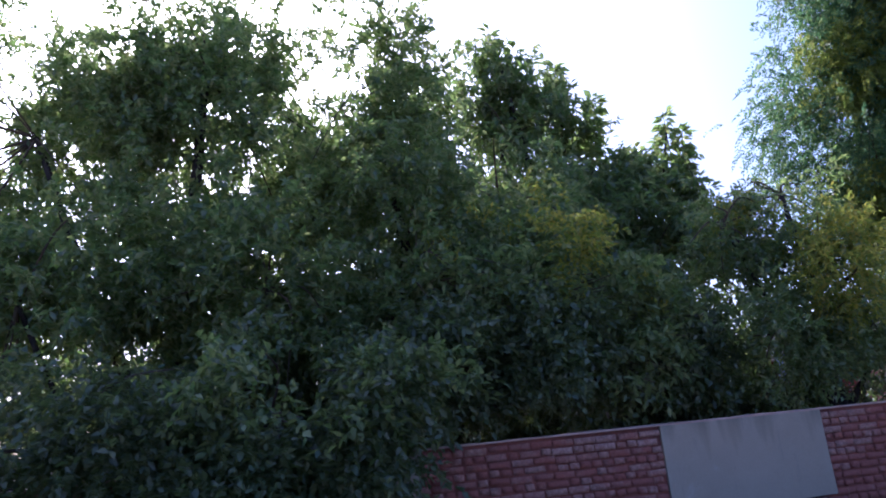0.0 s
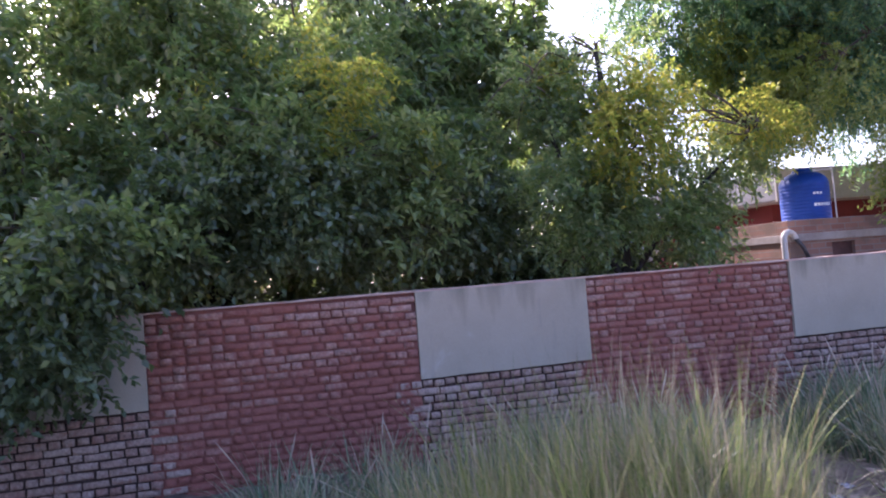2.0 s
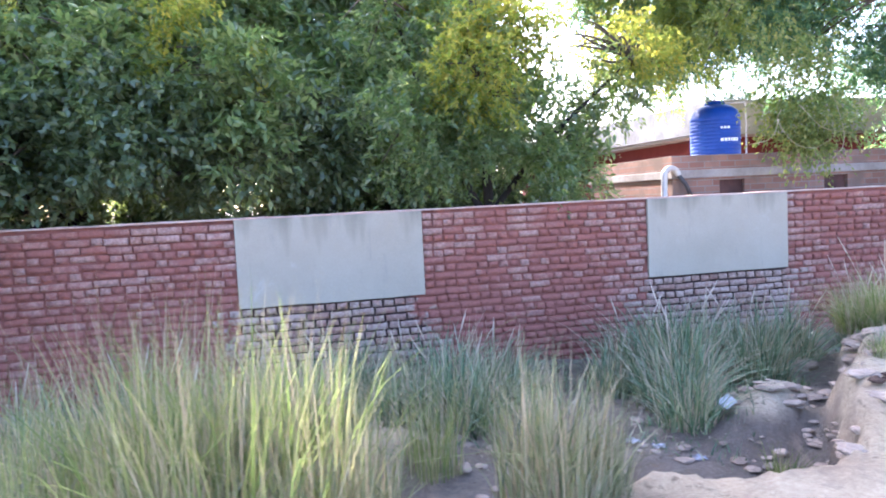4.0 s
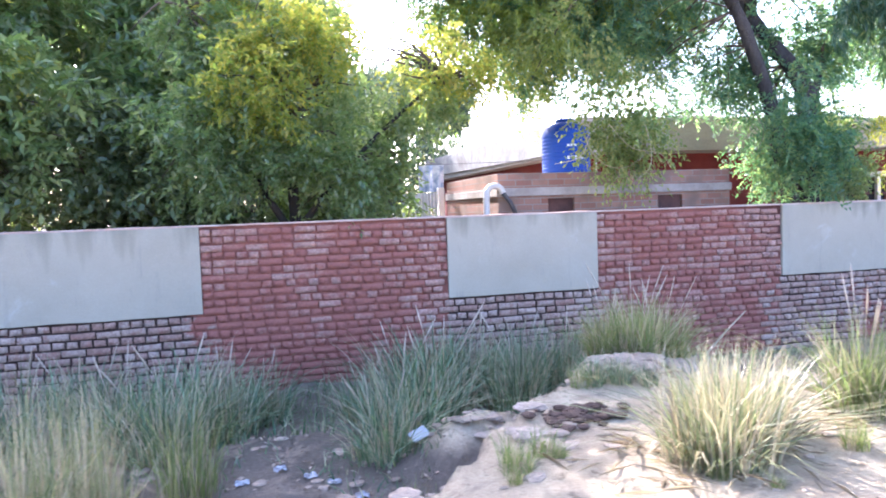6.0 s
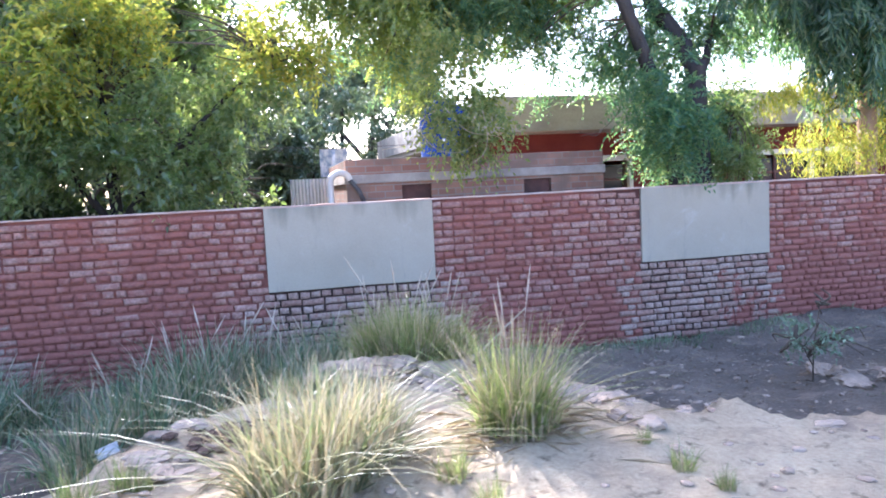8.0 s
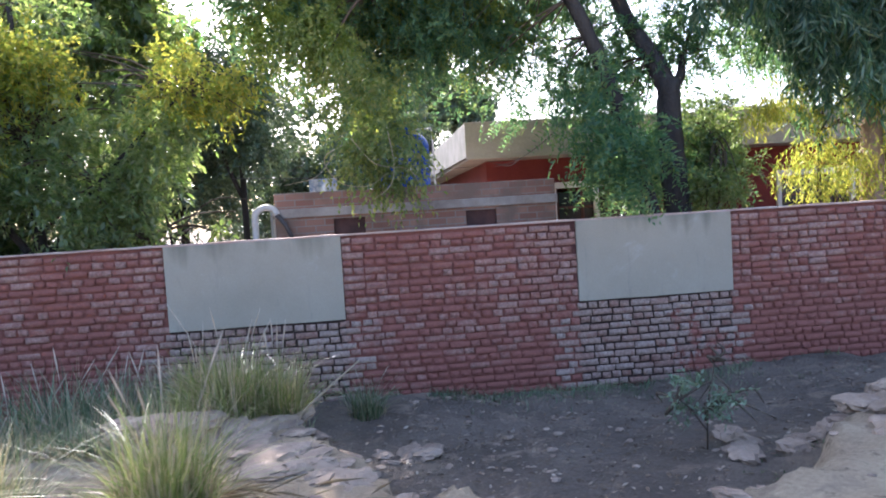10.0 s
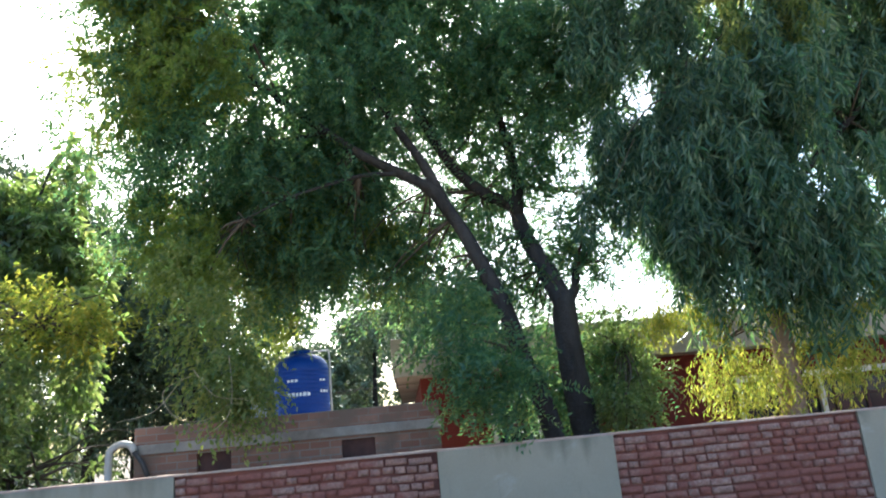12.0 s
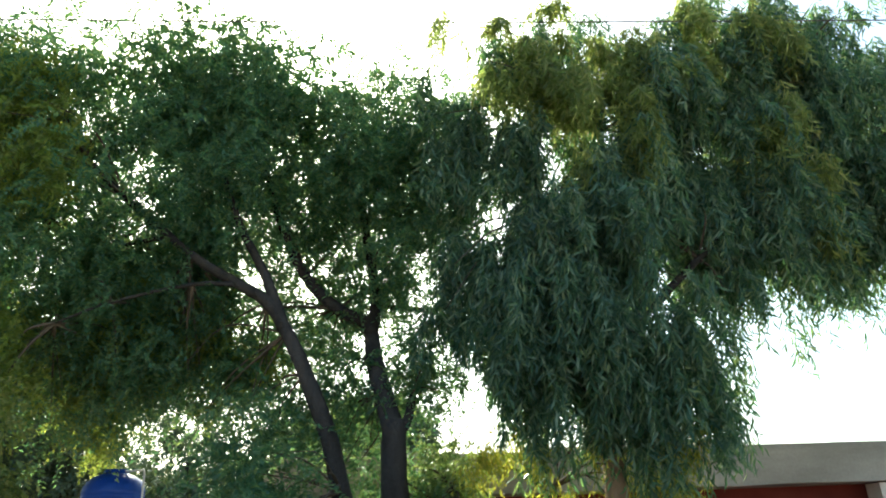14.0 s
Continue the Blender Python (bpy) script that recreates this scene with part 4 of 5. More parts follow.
# undergrowth and low boughs that hang over the wall's face
b = [(-2.8, -0.4, 2.0, 1.9, 0.8, 1.3, 1900), (-0.7, -0.5, 2.2, 1.2, 0.75, 1.1, 950), (-1.2, -0.8, 1.55, 1.2, 0.5, 0.75, 900), (-0.05, -1.0, 2.45, 0.65, 0.45, 0.6, 230), (-0.2, -0.9, 1.85, 0.7, 0.4, 0.4, 190), (2.1, 0.25, 2.9, 0.8, 0.4, 0.6, 500), (0.9, 0.35, 2.75, 0.9, 0.55, 0.8, 700), (-5.6, -0.1, 2.4, 1.8, 0.8, 1.3, 900), (2.4, 0.75, 2.6, 1.0, 0.45, 0.75, 700), (3.9, 0.85, 2.7, 0.9, 0.5, 0.8, 650)]
f_ = [(0.75, -0.4, 2.5, 0.35, 0.25, 0.3, 60), (0.2, -0.9, 2.6, 0.4, 0.25, 0.3, 70), (-0.15, -1.15, 2.25, 0.4, 0.25, 0.3, 60), (-0.75, -1.1, 2.3, 0.4, 0.25, 0.3, 60), (-1.6, -1.0, 2.6, 0.5, 0.25, 0.3, 50)]
tree("overhanging_bush", "broad leafy bush spilling over the brick wall", [([(-1.6, 1.0, -0.1), (-1.5, 0.9, 1.4), (-1.1, 0.4, 2.4)], 0.09, 0.03), ([(-1.5, 0.9, 1.2), (-2.6, 0.5, 2.0), (-3.2, -0.2, 2.2)], 0.06, 0.02),
     ([(-1.4, 0.9, 1.3), (0.2, 0.6, 2.1), (1.1, 0.4, 2.7)], 0.05, 0.02), ([(-1.5, 0.95, 1.0), (-4.0, 0.7, 1.9), (-5.6, 0.1, 2.3)], 0.05, 0.02), ([(0.2, 0.6, 2.1), (2.0, 0.75, 2.3), (3.8, 0.85, 2.6)], 0.04, 0.015)], bark_dark,
     [(spray_crown("crown", 25, b, shaded_bush_leaf, per=10, leaf=(0.07, 0.12), aspect=0.55), "broad green leaves"), (spray_crown("highlight_leaves", 30, f_, highlight_leaf, per=9, leaf=(0.08, 0.13), aspect=0.55), "pale green leaves, bright highlights put into their colour")], b, 34, per=3, category="bush")
# low hedge along the back of the wall
for k, (x, n_) in enumerate(((-3.0, 700), (-0.6, 700), (1.7, 700), (3.8, 650), (5.6, 600), (7.0, 420), (7.35, 330))):
    b = [(x, 2.0, 1.9, 1.25, 0.5, 0.75, n_), (x + 0.6, 2.3, 1.4, 1.1, 0.5, 0.8, n_ // 2), (x, 3.3, 2.2, 1.3, 0.5, 0.9, n_ // 2 if x < 5 else 2)]
    tree("hedge_bush", "dark green bush in the shade behind the wall", [([(x, 2.0, -0.1), (x + 0.05, 2.0, 0.9), (x, 2.0, 1.9)], 0.05, 0.02), ([(x, 2.0, 0.5), (x + 0.4, 2.2, 1.0), (x + 0.7, 2.3, 1.6)], 0.03, 0.015)], bark_dark,
         [(spray_crown("crown", 80 + k, b, shaded_bush_leaf, per=9, leaf=(0.09, 0.15), hole=0.8, more=0.9), "dark green leaves")], b, 90 + k, per=3, category="bush")
# tree with a yellow-green head: yellow leaves, with sunlight put into their colour
b = [(5.35, 0.40, 2.65, 0.80, 0.50, 0.85, 640), (6.45, 0.55, 2.7, 0.85, 0.50, 0.90, 640), (5.9, 0.75, 3.6, 0.9, 0.6, 0.8, 520), (7.15, 0.75, 2.3, 0.45, 0.45, 0.5, 330), (5.0, 1.1, 4.0, 0.75, 0.6, 0.9, 300), (6.0, 1.3, 4.6, 0.8, 0.6, 0.7, 280), (6.7, 0.9, 3.5, 0.6, 0.5, 0.6, 200)]
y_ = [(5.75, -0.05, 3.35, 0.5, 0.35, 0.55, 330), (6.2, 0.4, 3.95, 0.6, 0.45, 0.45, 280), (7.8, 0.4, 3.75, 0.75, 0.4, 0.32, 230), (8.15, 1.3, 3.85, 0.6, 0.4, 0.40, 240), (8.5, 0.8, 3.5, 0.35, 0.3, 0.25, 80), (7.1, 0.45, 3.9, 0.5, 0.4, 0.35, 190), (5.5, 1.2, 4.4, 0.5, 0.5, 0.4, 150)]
m_ = [(7.6, 0.6, 3.2, 0.55, 0.45, 0.4, 190), (7.1, 0.6, 3.3, 0.45, 0.45, 0.5, 240), (8.2, 0.8, 3.3, 0.35, 0.3, 0.3, 80)]
tree("leafy_tree", "leafy tree behind the wall with a head coloured sunlit yellow-green", [([(6.2, 1.0, -0.1), (6.15, 0.95, 1.8), (6.1, 0.9, 3.2), (6.0, 1.0, 4.8)], 0.09, 0.03),
     ([(6.15, 0.95, 1.7), (6.9, 0.8, 2.6), (8.0, 0.6, 3.6)], 0.045, 0.015), ([(6.15, 0.95, 1.6), (5.5, 0.8, 2.8), (5.0, 1.0, 4.4)], 0.05, 0.02)], bark_dark,
     [(spray_crown("crown", 26, b + m_, broad_leaf, per=10, leaf=(0.06, 0.11), aspect=0.42), "green leaves"), (spray_crown("crown_yellow", 27, y_, yellow_leaf, per=10, leaf=(0.06, 0.10), aspect=0.42), "yellow-green leaves, sunlight put into their colour")], b + y_, 35)

# feathery thorn tree with two dark stems
b = [(8.9, 2.6, 7.0, 1.7, 1.3, 1.8, 950), (10.4, 1.9, 7.2, 2.3, 1.8, 2.5, 2150), (10.7, 3.2, 6.3, 1.5, 0.6, 1.0, 600), (12.2, 2.6, 7.7, 2.0, 1.5, 1.9, 2200), (10.5, 2.5, 5.2, 1.9, 0.9, 1.4, 1250), (11.7, 2.9, 5.4, 1.4, 0.8, 1.4, 700),
     (14.1, 2.4, 7.5, 1.5, 1.4, 1.6, 1500), (14.8, 2.4, 6.4, 1.1, 0.9, 1.9, 480), (13.2, 3.2, 6.4, 1.2, 0.5, 1.2, 330), (14.9, 1.9, 4.4, 0.5, 0.5, 0.7, 170), (13.8, 2.3, 3.9, 0.5, 0.3, 0.9, 130), (12.4, 3.0, 4.8, 1.1, 0.6, 1.2, 220), (15.2, 2.2, 8.0, 0.9, 0.9, 1.2, 420), (11.3, 2.9, 4.3, 0.8, 0.5, 0.6, 90), (12.0, 2.2, 4.2, 0.8, 0.4, 0.7, 70), (9.7, 3.4, 5.7, 1.5, 0.6, 1.5, 750), (11.3, 3.7, 6.7, 1.6, 0.6, 1.5, 750), (8.6, 3.2, 6.3, 1.2, 0.6, 1.3, 480), (12.9, 0.1, 2.95, 0.5, 0.3, 0.5, 150), (13.15, 0.45, 2.6, 0.45, 0.3, 0.5, 150), (13.95, 2.3, 3.5, 0.45, 0.3, 0.8, 150), (13.6, 2.3, 4.6, 0.5, 0.4, 0.8, 130), (13.4, 3.0, 5.7, 1.0, 0.5, 0.9, 260), (14.1, 2.3, 2.5, 0.4, 0.3, 0.5, 110), (14.9, 2.3, 2.7, 0.5, 0.3, 0.6, 200), (17.3, 3.8, 4.9, 1.2, 0.6, 0.9, 350), (13.1, 1.9, 3.9, 0.5, 0.3, 0.6, 110), (14.4, 2.9, 5.2, 0.7, 0.4, 0.8, 130), (13.1, 3.4, 4.7, 0.9, 0.5, 1.3, 230),
     (9.2, 1.6, 8.7, 1.7, 1.4, 1.0, 850), (11.6, 2.2, 9.1, 1.8, 1.5, 0.9, 1300), (13.5, 2.4, 8.9, 1.3, 1.3, 0.8, 700)]
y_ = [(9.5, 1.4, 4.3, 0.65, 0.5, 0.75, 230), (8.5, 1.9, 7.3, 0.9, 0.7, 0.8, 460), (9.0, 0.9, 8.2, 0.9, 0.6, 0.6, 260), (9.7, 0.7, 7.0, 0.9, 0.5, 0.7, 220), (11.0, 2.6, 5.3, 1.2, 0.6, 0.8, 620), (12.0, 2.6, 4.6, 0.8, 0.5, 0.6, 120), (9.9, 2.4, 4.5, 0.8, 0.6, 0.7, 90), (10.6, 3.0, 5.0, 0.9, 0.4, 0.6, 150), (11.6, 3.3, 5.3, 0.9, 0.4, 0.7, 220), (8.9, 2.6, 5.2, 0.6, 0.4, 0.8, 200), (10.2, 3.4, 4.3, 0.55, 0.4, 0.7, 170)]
v_ = [(10.22, 0.1, 2.72, 0.42, 0.4, 0.48, 620), (10.1, 0.1, 3.35, 0.36, 0.35, 0.4, 150), (9.6, 0.5, 4.1, 0.5, 0.4, 0.6, 130), (10.35, -0.1, 2.4, 0.45, 0.2, 0.14, 40)]
limbs = [([(14.55, 1.8, -0.1), (14.46, 1.72, 1.2), (14.36, 1.66, 2.3), (14.32, 1.65, 3.0), (14.33, 1.65, 3.7)], 0.21, 0.15),
         ([(14.33, 1.65, 3.55), (14.2, 1.9, 4.1), (14.06, 2.4, 4.75), (14.0, 2.75, 5.3), (13.55, 2.6, 5.5), (13.05, 2.5, 6.0), (12.68, 2.5, 6.8), (12.4, 2.5, 7.7), (12.2, 2.5, 8.6)], 0.145, 0.04),
         ([(14.02, 2.6, 5.1), (14.1, 2.7, 5.6), (14.03, 2.7, 6.3), (13.9, 2.7, 7.1), (13.85, 2.7, 8.0), (13.9, 2.6, 8.9)], 0.105, 0.03),
         ([(14.38, 1.65, 3.5), (14.52, 1.66, 3.75), (14.57, 1.66, 4.02)], 0.075, 0.05),
         ([(14.15, 1.75, -0.1), (14.06, 1.65, 1.4), (13.86, 1.6, 2.3), (13.68, 1.6, 2.85), (13.52, 1.58, 3.5), (13.2, 1.58, 4.3), (12.95, 1.6, 4.85), (12.65, 1.62, 5.3), (12.2, 1.65, 5.6), (11.6, 1.7, 6.0), (10.6, 1.8, 6.9), (9.9, 1.8, 7.6)], 0.15, 0.045),
         ([(12.9, 1.6, 4.9), (12.6, 1.7, 5.7), (12.1, 1.9, 6.7), (11.7, 2.0, 7.9)], 0.09, 0.03),
         ([(12.3, 1.65, 5.55), (11.7, 1.5, 5.5), (10.8, 1.3, 5.2), (10.2, 1.2, 4.9)], 0.035, 0.012),
         ([(13.98, 2.7, 7.0), (13.6, 2.6, 7.5), (13.4, 2.5, 8.2)], 0.05, 0.02),
         ([(11.2, 1.75, 6.3), (10.3, 2.2, 6.4), (9.3, 2.4, 6.9)], 0.035, 0.012)]
tree("thorn_tree", "spreading feathery thorn tree with two leaning dark stems", limbs, bark_dark,
     [(feather_crown("crown", 28, b, fine_leaf), "fine feathery blue-green foliage"), (feather_crown("crown_sun_tint", 29, y_, sun_tint_fine_leaf, twig=0.30), "yellow-green foliage, sunlight put into its colour"),
      (spray_crown("crown_vine", 30, v_, vine_leaf, per=9, leaf=(0.05, 0.085), aspect=0.5, twig=0.30, droop=0.8, hole=0.7, more=1.0), "hanging yellow-green vine leaves")], b + y_, 36, per=5)
# weeping tree
b = [(16.9, 1.4, 7.0, 1.6, 1.6, 1.9, 620), (18.9, 1.7, 7.6, 1.9, 1.8, 2.2, 760), (16.2, 0.8, 5.0, 0.95, 1.0, 1.0, 330), (17.8, 0.7, 5.4, 1.0, 1.0, 1.1, 430), (19.2, 1.1, 6.6, 1.1, 1.0, 1.0, 330), (15.4, 1.0, 5.4, 0.8, 0.9, 1.1, 110), (16.0, 1.3, 8.0, 1.3, 1.3, 1.7, 380), (20.6, 1.7, 8.2, 1.4, 1.3, 1.6, 380), (15.8, 0.8, 4.6, 0.6, 0.7, 0.8, 160), (16.8, 0.45, 3.95, 0.9, 0.4, 0.5, 170), (15.9, 1.0, 6.2, 0.9, 0.8, 1.0, 180), (17.9, 0.8, 4.6, 0.7, 0.6, 0.7, 200), (17.0, 1.0, 6.0, 1.2, 0.9, 0.9, 320), (17.0, 0.9, 7.7, 0.8, 0.5, 1.2, 240), (16.2, 1.0, 7.2, 0.7, 0.5, 1.0, 160), (20.3, 1.4, 6.2, 0.9, 0.6, 0.6, 170), (21.5, 1.5, 6.8, 0.8, 0.6, 0.7, 150), (17.6, 0.6, 5.7, 0.8, 0.4, 0.7, 170), (17.2, 0.8, 6.8, 0.6, 0.4, 0.7, 120), (21.4, 1.3, 8.6, 0.9, 0.7, 1.3, 260), (20.4, 1.2, 10.0, 1.0, 0.7, 0.9, 200), (19.9, 1.5, 9.0, 1.0, 0.8, 1.0, 260), (20.6, 1.5, 8.2, 0.9, 0.8, 1.2, 260), (20.5, 1.5, 6.9, 0.8, 0.8, 0.9, 220), (18.2, 1.2, 8.5, 0.8, 0.7, 0.9, 200), (19.1, 1.1, 6.4, 0.8, 0.7, 0.8, 160), (17.0, 0.5, 4.1, 0.4, 0.3, 0.4, 110), (17.6, 0.6, 4.3, 0.5, 0.4, 0.5, 120), (17.1, 0.5, 4.4, 0.9, 0.6, 0.6, 220), (17.5, 2.0, 9.6, 1.4, 1.4, 1.2, 330), (19.8, 2.2, 9.8, 1.8, 1.6, 1.2, 380)]
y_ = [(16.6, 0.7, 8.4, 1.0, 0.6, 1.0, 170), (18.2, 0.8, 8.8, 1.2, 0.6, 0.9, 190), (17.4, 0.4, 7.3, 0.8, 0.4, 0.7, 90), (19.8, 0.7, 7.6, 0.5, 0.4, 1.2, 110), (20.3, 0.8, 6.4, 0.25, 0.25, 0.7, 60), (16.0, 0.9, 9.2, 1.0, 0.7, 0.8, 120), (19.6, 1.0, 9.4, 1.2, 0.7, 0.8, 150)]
limbs = [([(16.9, 1.05, -0.1), (16.85, 1.0, 1.6), (16.95, 1.1, 3.2), (17.3, 1.3, 5.4), (17.4, 1.5, 8.0)], 0.19, 0.06),
         ([(17.1, 1.2, 4.2), (18.2, 1.5, 6.0), (19.2, 1.7, 8.4)], 0.10, 0.03), ([(16.95, 1.1, 3.4), (16.4, 1.0, 4.8), (16.2, 1.0, 6.2)], 0.08, 0.03), ([(17.1, 1.2, 4.4), (18.4, 0.9, 5.6), (19.6, 1.0, 6.6)], 0.07, 0.025)]
# limbs take dark bark: shade inside the crown put into their colour
tree("weeping_tree", "weeping tree with long hanging strands of narrow leaves", limbs, bark_pale, [(hanging_crown("crown", 41, b, weep_leaf), "hanging narrow blue-green leaves"), (hanging_crown("crown_sun_tint", 46, y_, sun_tint_weep_leaf, drop=(0.3, 0.9)), "yellow-green strands, sunlight put into their colour")], b, 37, per=4, limb_bark=bark_dark)
b = [(20.6, 1.7, 10.6, 1.4, 1.0, 0.9, 260), (22.3, 1.8, 10.8, 1.4, 1.0, 1.0, 260), (22.3, 2.2, 9.0, 1.9, 1.8, 2.2, 620), (21.3, 1.6, 7.4, 1.2, 1.2, 1.3, 380), (23.6, 2.0, 7.2, 1.6, 1.5, 1.4, 480), (25.5, 2.4, 8.4, 2.2, 2.0, 2.6, 600)]
limbs = [([(24.6, 2.2, -0.1), (24.5, 2.2, 3.0), (23.9, 2.1, 6.0), (22.9, 2.0, 8.2), (21.6, 2.0, 9.9)], 0.34, 0.10), ([(24.3, 2.2, 4.4), (25.4, 2.3, 6.6), (25.8, 2.4, 9.0)], 0.18, 0.05), ([(23.9, 2.1, 6.0), (22.6, 1.8, 6.6), (21.4, 1.6, 7.4)], 0.12, 0.03)]
tree("weeping_tree", "large weeping tree with a thick dark leaning stem", limbs, bark_dark, [(hanging_crown("crown", 42, b, weep_leaf), "hanging narrow blue-green leaves")], b, 38, per=4)
# creepers and shrubs behind the wall by the trunks
b = [(16.5, 1.1, 2.5, 0.6, 0.45, 0.65, 600), (16.7, 1.2, 3.2, 0.5, 0.5, 0.5, 340), (17.4, 1.0, 2.5, 0.45, 0.4, 0.5, 240), (15.7, 1.1, 3.2, 0.55, 0.3, 0.45, 200), (16.7, 0.7, 3.35, 0.7, 0.3, 0.5, 330), (17.4, 0.8, 3.1, 0.5, 0.35, 0.5, 220)]
tree("yellow_shrub", "sunlit yellow-green shrub with hanging narrow leaves", [([(16.3, 1.3, -0.1), (16.25, 1.25, 1.4), (16.2, 1.15, 2.8)], 0.05, 0.02), ([(16.25, 1.25, 1.3), (16.8, 1.1, 2.0), (17.3, 1.0, 2.6)], 0.03, 0.012)], twig_bark,
     [(hanging_crown("crown", 43, b, yellow_leaf, per=9, drop=(0.15, 0.4), leaf=(0.07, 0.11)), "yellow-green narrow leaves")], b, 39, per=2, category="shrub")
b = [(15.2, 1.9, 2.5, 0.5, 0.4, 0.75, 520), (15.0, 1.8, 3.1, 0.45, 0.4, 0.4, 260), (14.9, 1.5, 2.2, 0.4, 0.35, 0.5, 220)]
tree("creeper_bush", "dark green creeper bush beside the dark trunk", [([(15.1, 1.9, -0.1), (15.1, 1.9, 1.5), (15.1, 1.85, 2.9)], 0.04, 0.015)], twig_bark,
     [(spray_crown("crown", 44, b, broad_leaf, per=12, leaf=(0.04, 0.07), aspect=0.5, twig=0.22), "small dark green leaves")], b, 40, category="bush")
b = [(13.2, 30.0, 8.3, 2.2, 2.0, 1.8, 1700), (11.2, 30.6, 7.4, 1.7, 1.6, 1.5, 1000), (15.6, 30.3, 7.9, 1.8, 1.8, 1.6, 1200), (9.4, 31, 4.6, 1.8, 1.6, 1.8, 700)]
tree("distant_tree", "slender grey-green tree standing far behind the yard", [([(13.3, 30, -0.1), (13.2, 30, 3.0), (13.6, 30, 6.0), (13.4, 30, 9.0)], 0.24, 0.08), ([(13.3, 30, 3.4), (11.8, 30.5, 5.4), (11, 31, 7.0)], 0.15, 0.06), ([(13.4, 30, 4.0), (14.6, 30.2, 5.6), (15.3, 30.5, 7.2)], 0.15, 0.06)], bark_dark,
     [(spray_crown("crown", 45, b, far_leaf, per=9, leaf=(0.24, 0.38), twig=0.6, hole=0.8, more=1.2), "thin grey-green leaves")], b, 41, per=6)
for n, (x, y, s) in enumerate(((3.4, 12.5, 1.25), (10.8, 21, 1.1), (7.2, 19, 1.0), (4.5, 24, 1.0), (-3, 27, 1.15), (8.2, 14.5, 0.62), (-11, 22, 1.2), (22, 34, 0.9), (30, 30, 1.1))):
    b = [(x, y, 5.5 * s, 2.4 * s, 2.2 * s, 2.6 * s, 700), (x + 1.8 * s, y, 3.8 * s, 1.8 * s, 1.8 * s, 1.8 * s, 450), (x - 1.9 * s, y + 0.5, 3.6 * s, 1.8 * s, 1.8 * s, 1.9 * s, 450), (x, y, 1.9 * s, 2.6 * s, 2.0 * s, 1.5 * s, 500)]
    tree("distant_tree", "rounded green tree behind the yard", [([(x, y, -0.1), (x, y, 2.0 * s), (x + 0.2, y, 5.5 * s)], 0.18 * s, 0.05), ([(x, y, 1.8 * s), (x + 1.2 * s, y, 3.0 * s), (x + 1.8 * s, y, 4.4 * s)], 0.08, 0.03)], bark_dark,
         [(spray_crown("crown", 50 + n, b, far_leaf, per=9, leaf=(0.18, 0.28), twig=0.5, hole=0.75, more=0.58), "green leaves")], b, 60 + n, per=5)

b = [(5.2, 11.0, 6.6, 1.3, 1.1, 2.0, 650), (6.4, 11.3, 5.0, 1.2, 1.0, 1.8, 520), (4.2, 11.2, 5.2, 1.3, 1.1, 2.0, 600), (5.4, 11.0, 3.0, 1.7, 1.1, 1.6, 900), (6.0, 11.0, 4.3, 1.0, 0.9, 1.2, 400), (2.4, 11.2, 8.8, 1.8, 1.1, 1.9, 800), (3.8, 11.2, 7.4, 1.4, 1.0, 1.6, 600), (1.6, 11.2, 6.2, 1.6, 1.1, 2.0, 600), (0.9, 11.4, 9.6, 1.4, 1.0, 1.5, 400)]
tree("distant_tree", "tall hazy grey-green tree behind the leafy tree", [([(5.2, 11, -0.1), (5.2, 11, 3.0), (5.3, 11, 7.6)], 0.14, 0.04), ([(5.2, 11, 2.4), (6.0, 11.2, 4.0), (6.5, 11.3, 6.0)], 0.07, 0.03), ([(5.2, 11, 2.0), (3.6, 11.1, 4.8), (2.4, 11.2, 8.8)], 0.10, 0.03)], bark_dark,
     [(spray_crown("crown", 61, b, far_leaf, per=9, leaf=(0.12, 0.19), twig=0.45, hole=0.75, more=0.9), "thin grey-green leaves")], b, 62, per=5)

b = [(7.0, 9.8, 6.3, 0.9, 0.8, 1.5, 480), (7.4, 9.8, 4.4, 0.8, 0.8, 1.5, 480), (6.3, 9.8, 5.2, 0.9, 0.8, 1.6, 420)]
tree("distant_tree", "slim green tree in the yard behind the leafy tree", [([(7.0, 9.8, -0.1), (7.0, 9.8, 3.0), (7.0, 9.8, 7.2)], 0.11, 0.03), ([(7.0, 9.8, 2.6), (6.5, 9.8, 4.0), (6.2, 9.8, 6.0)], 0.06, 0.02)], bark_dark,
     [(spray_crown("crown", 63, b, far_leaf, per=9, leaf=(0.10, 0.17), twig=0.4, hole=0.7, more=0.9), "green leaves")], b, 64, per=5)

# ---------- grass, clods and litter ----------


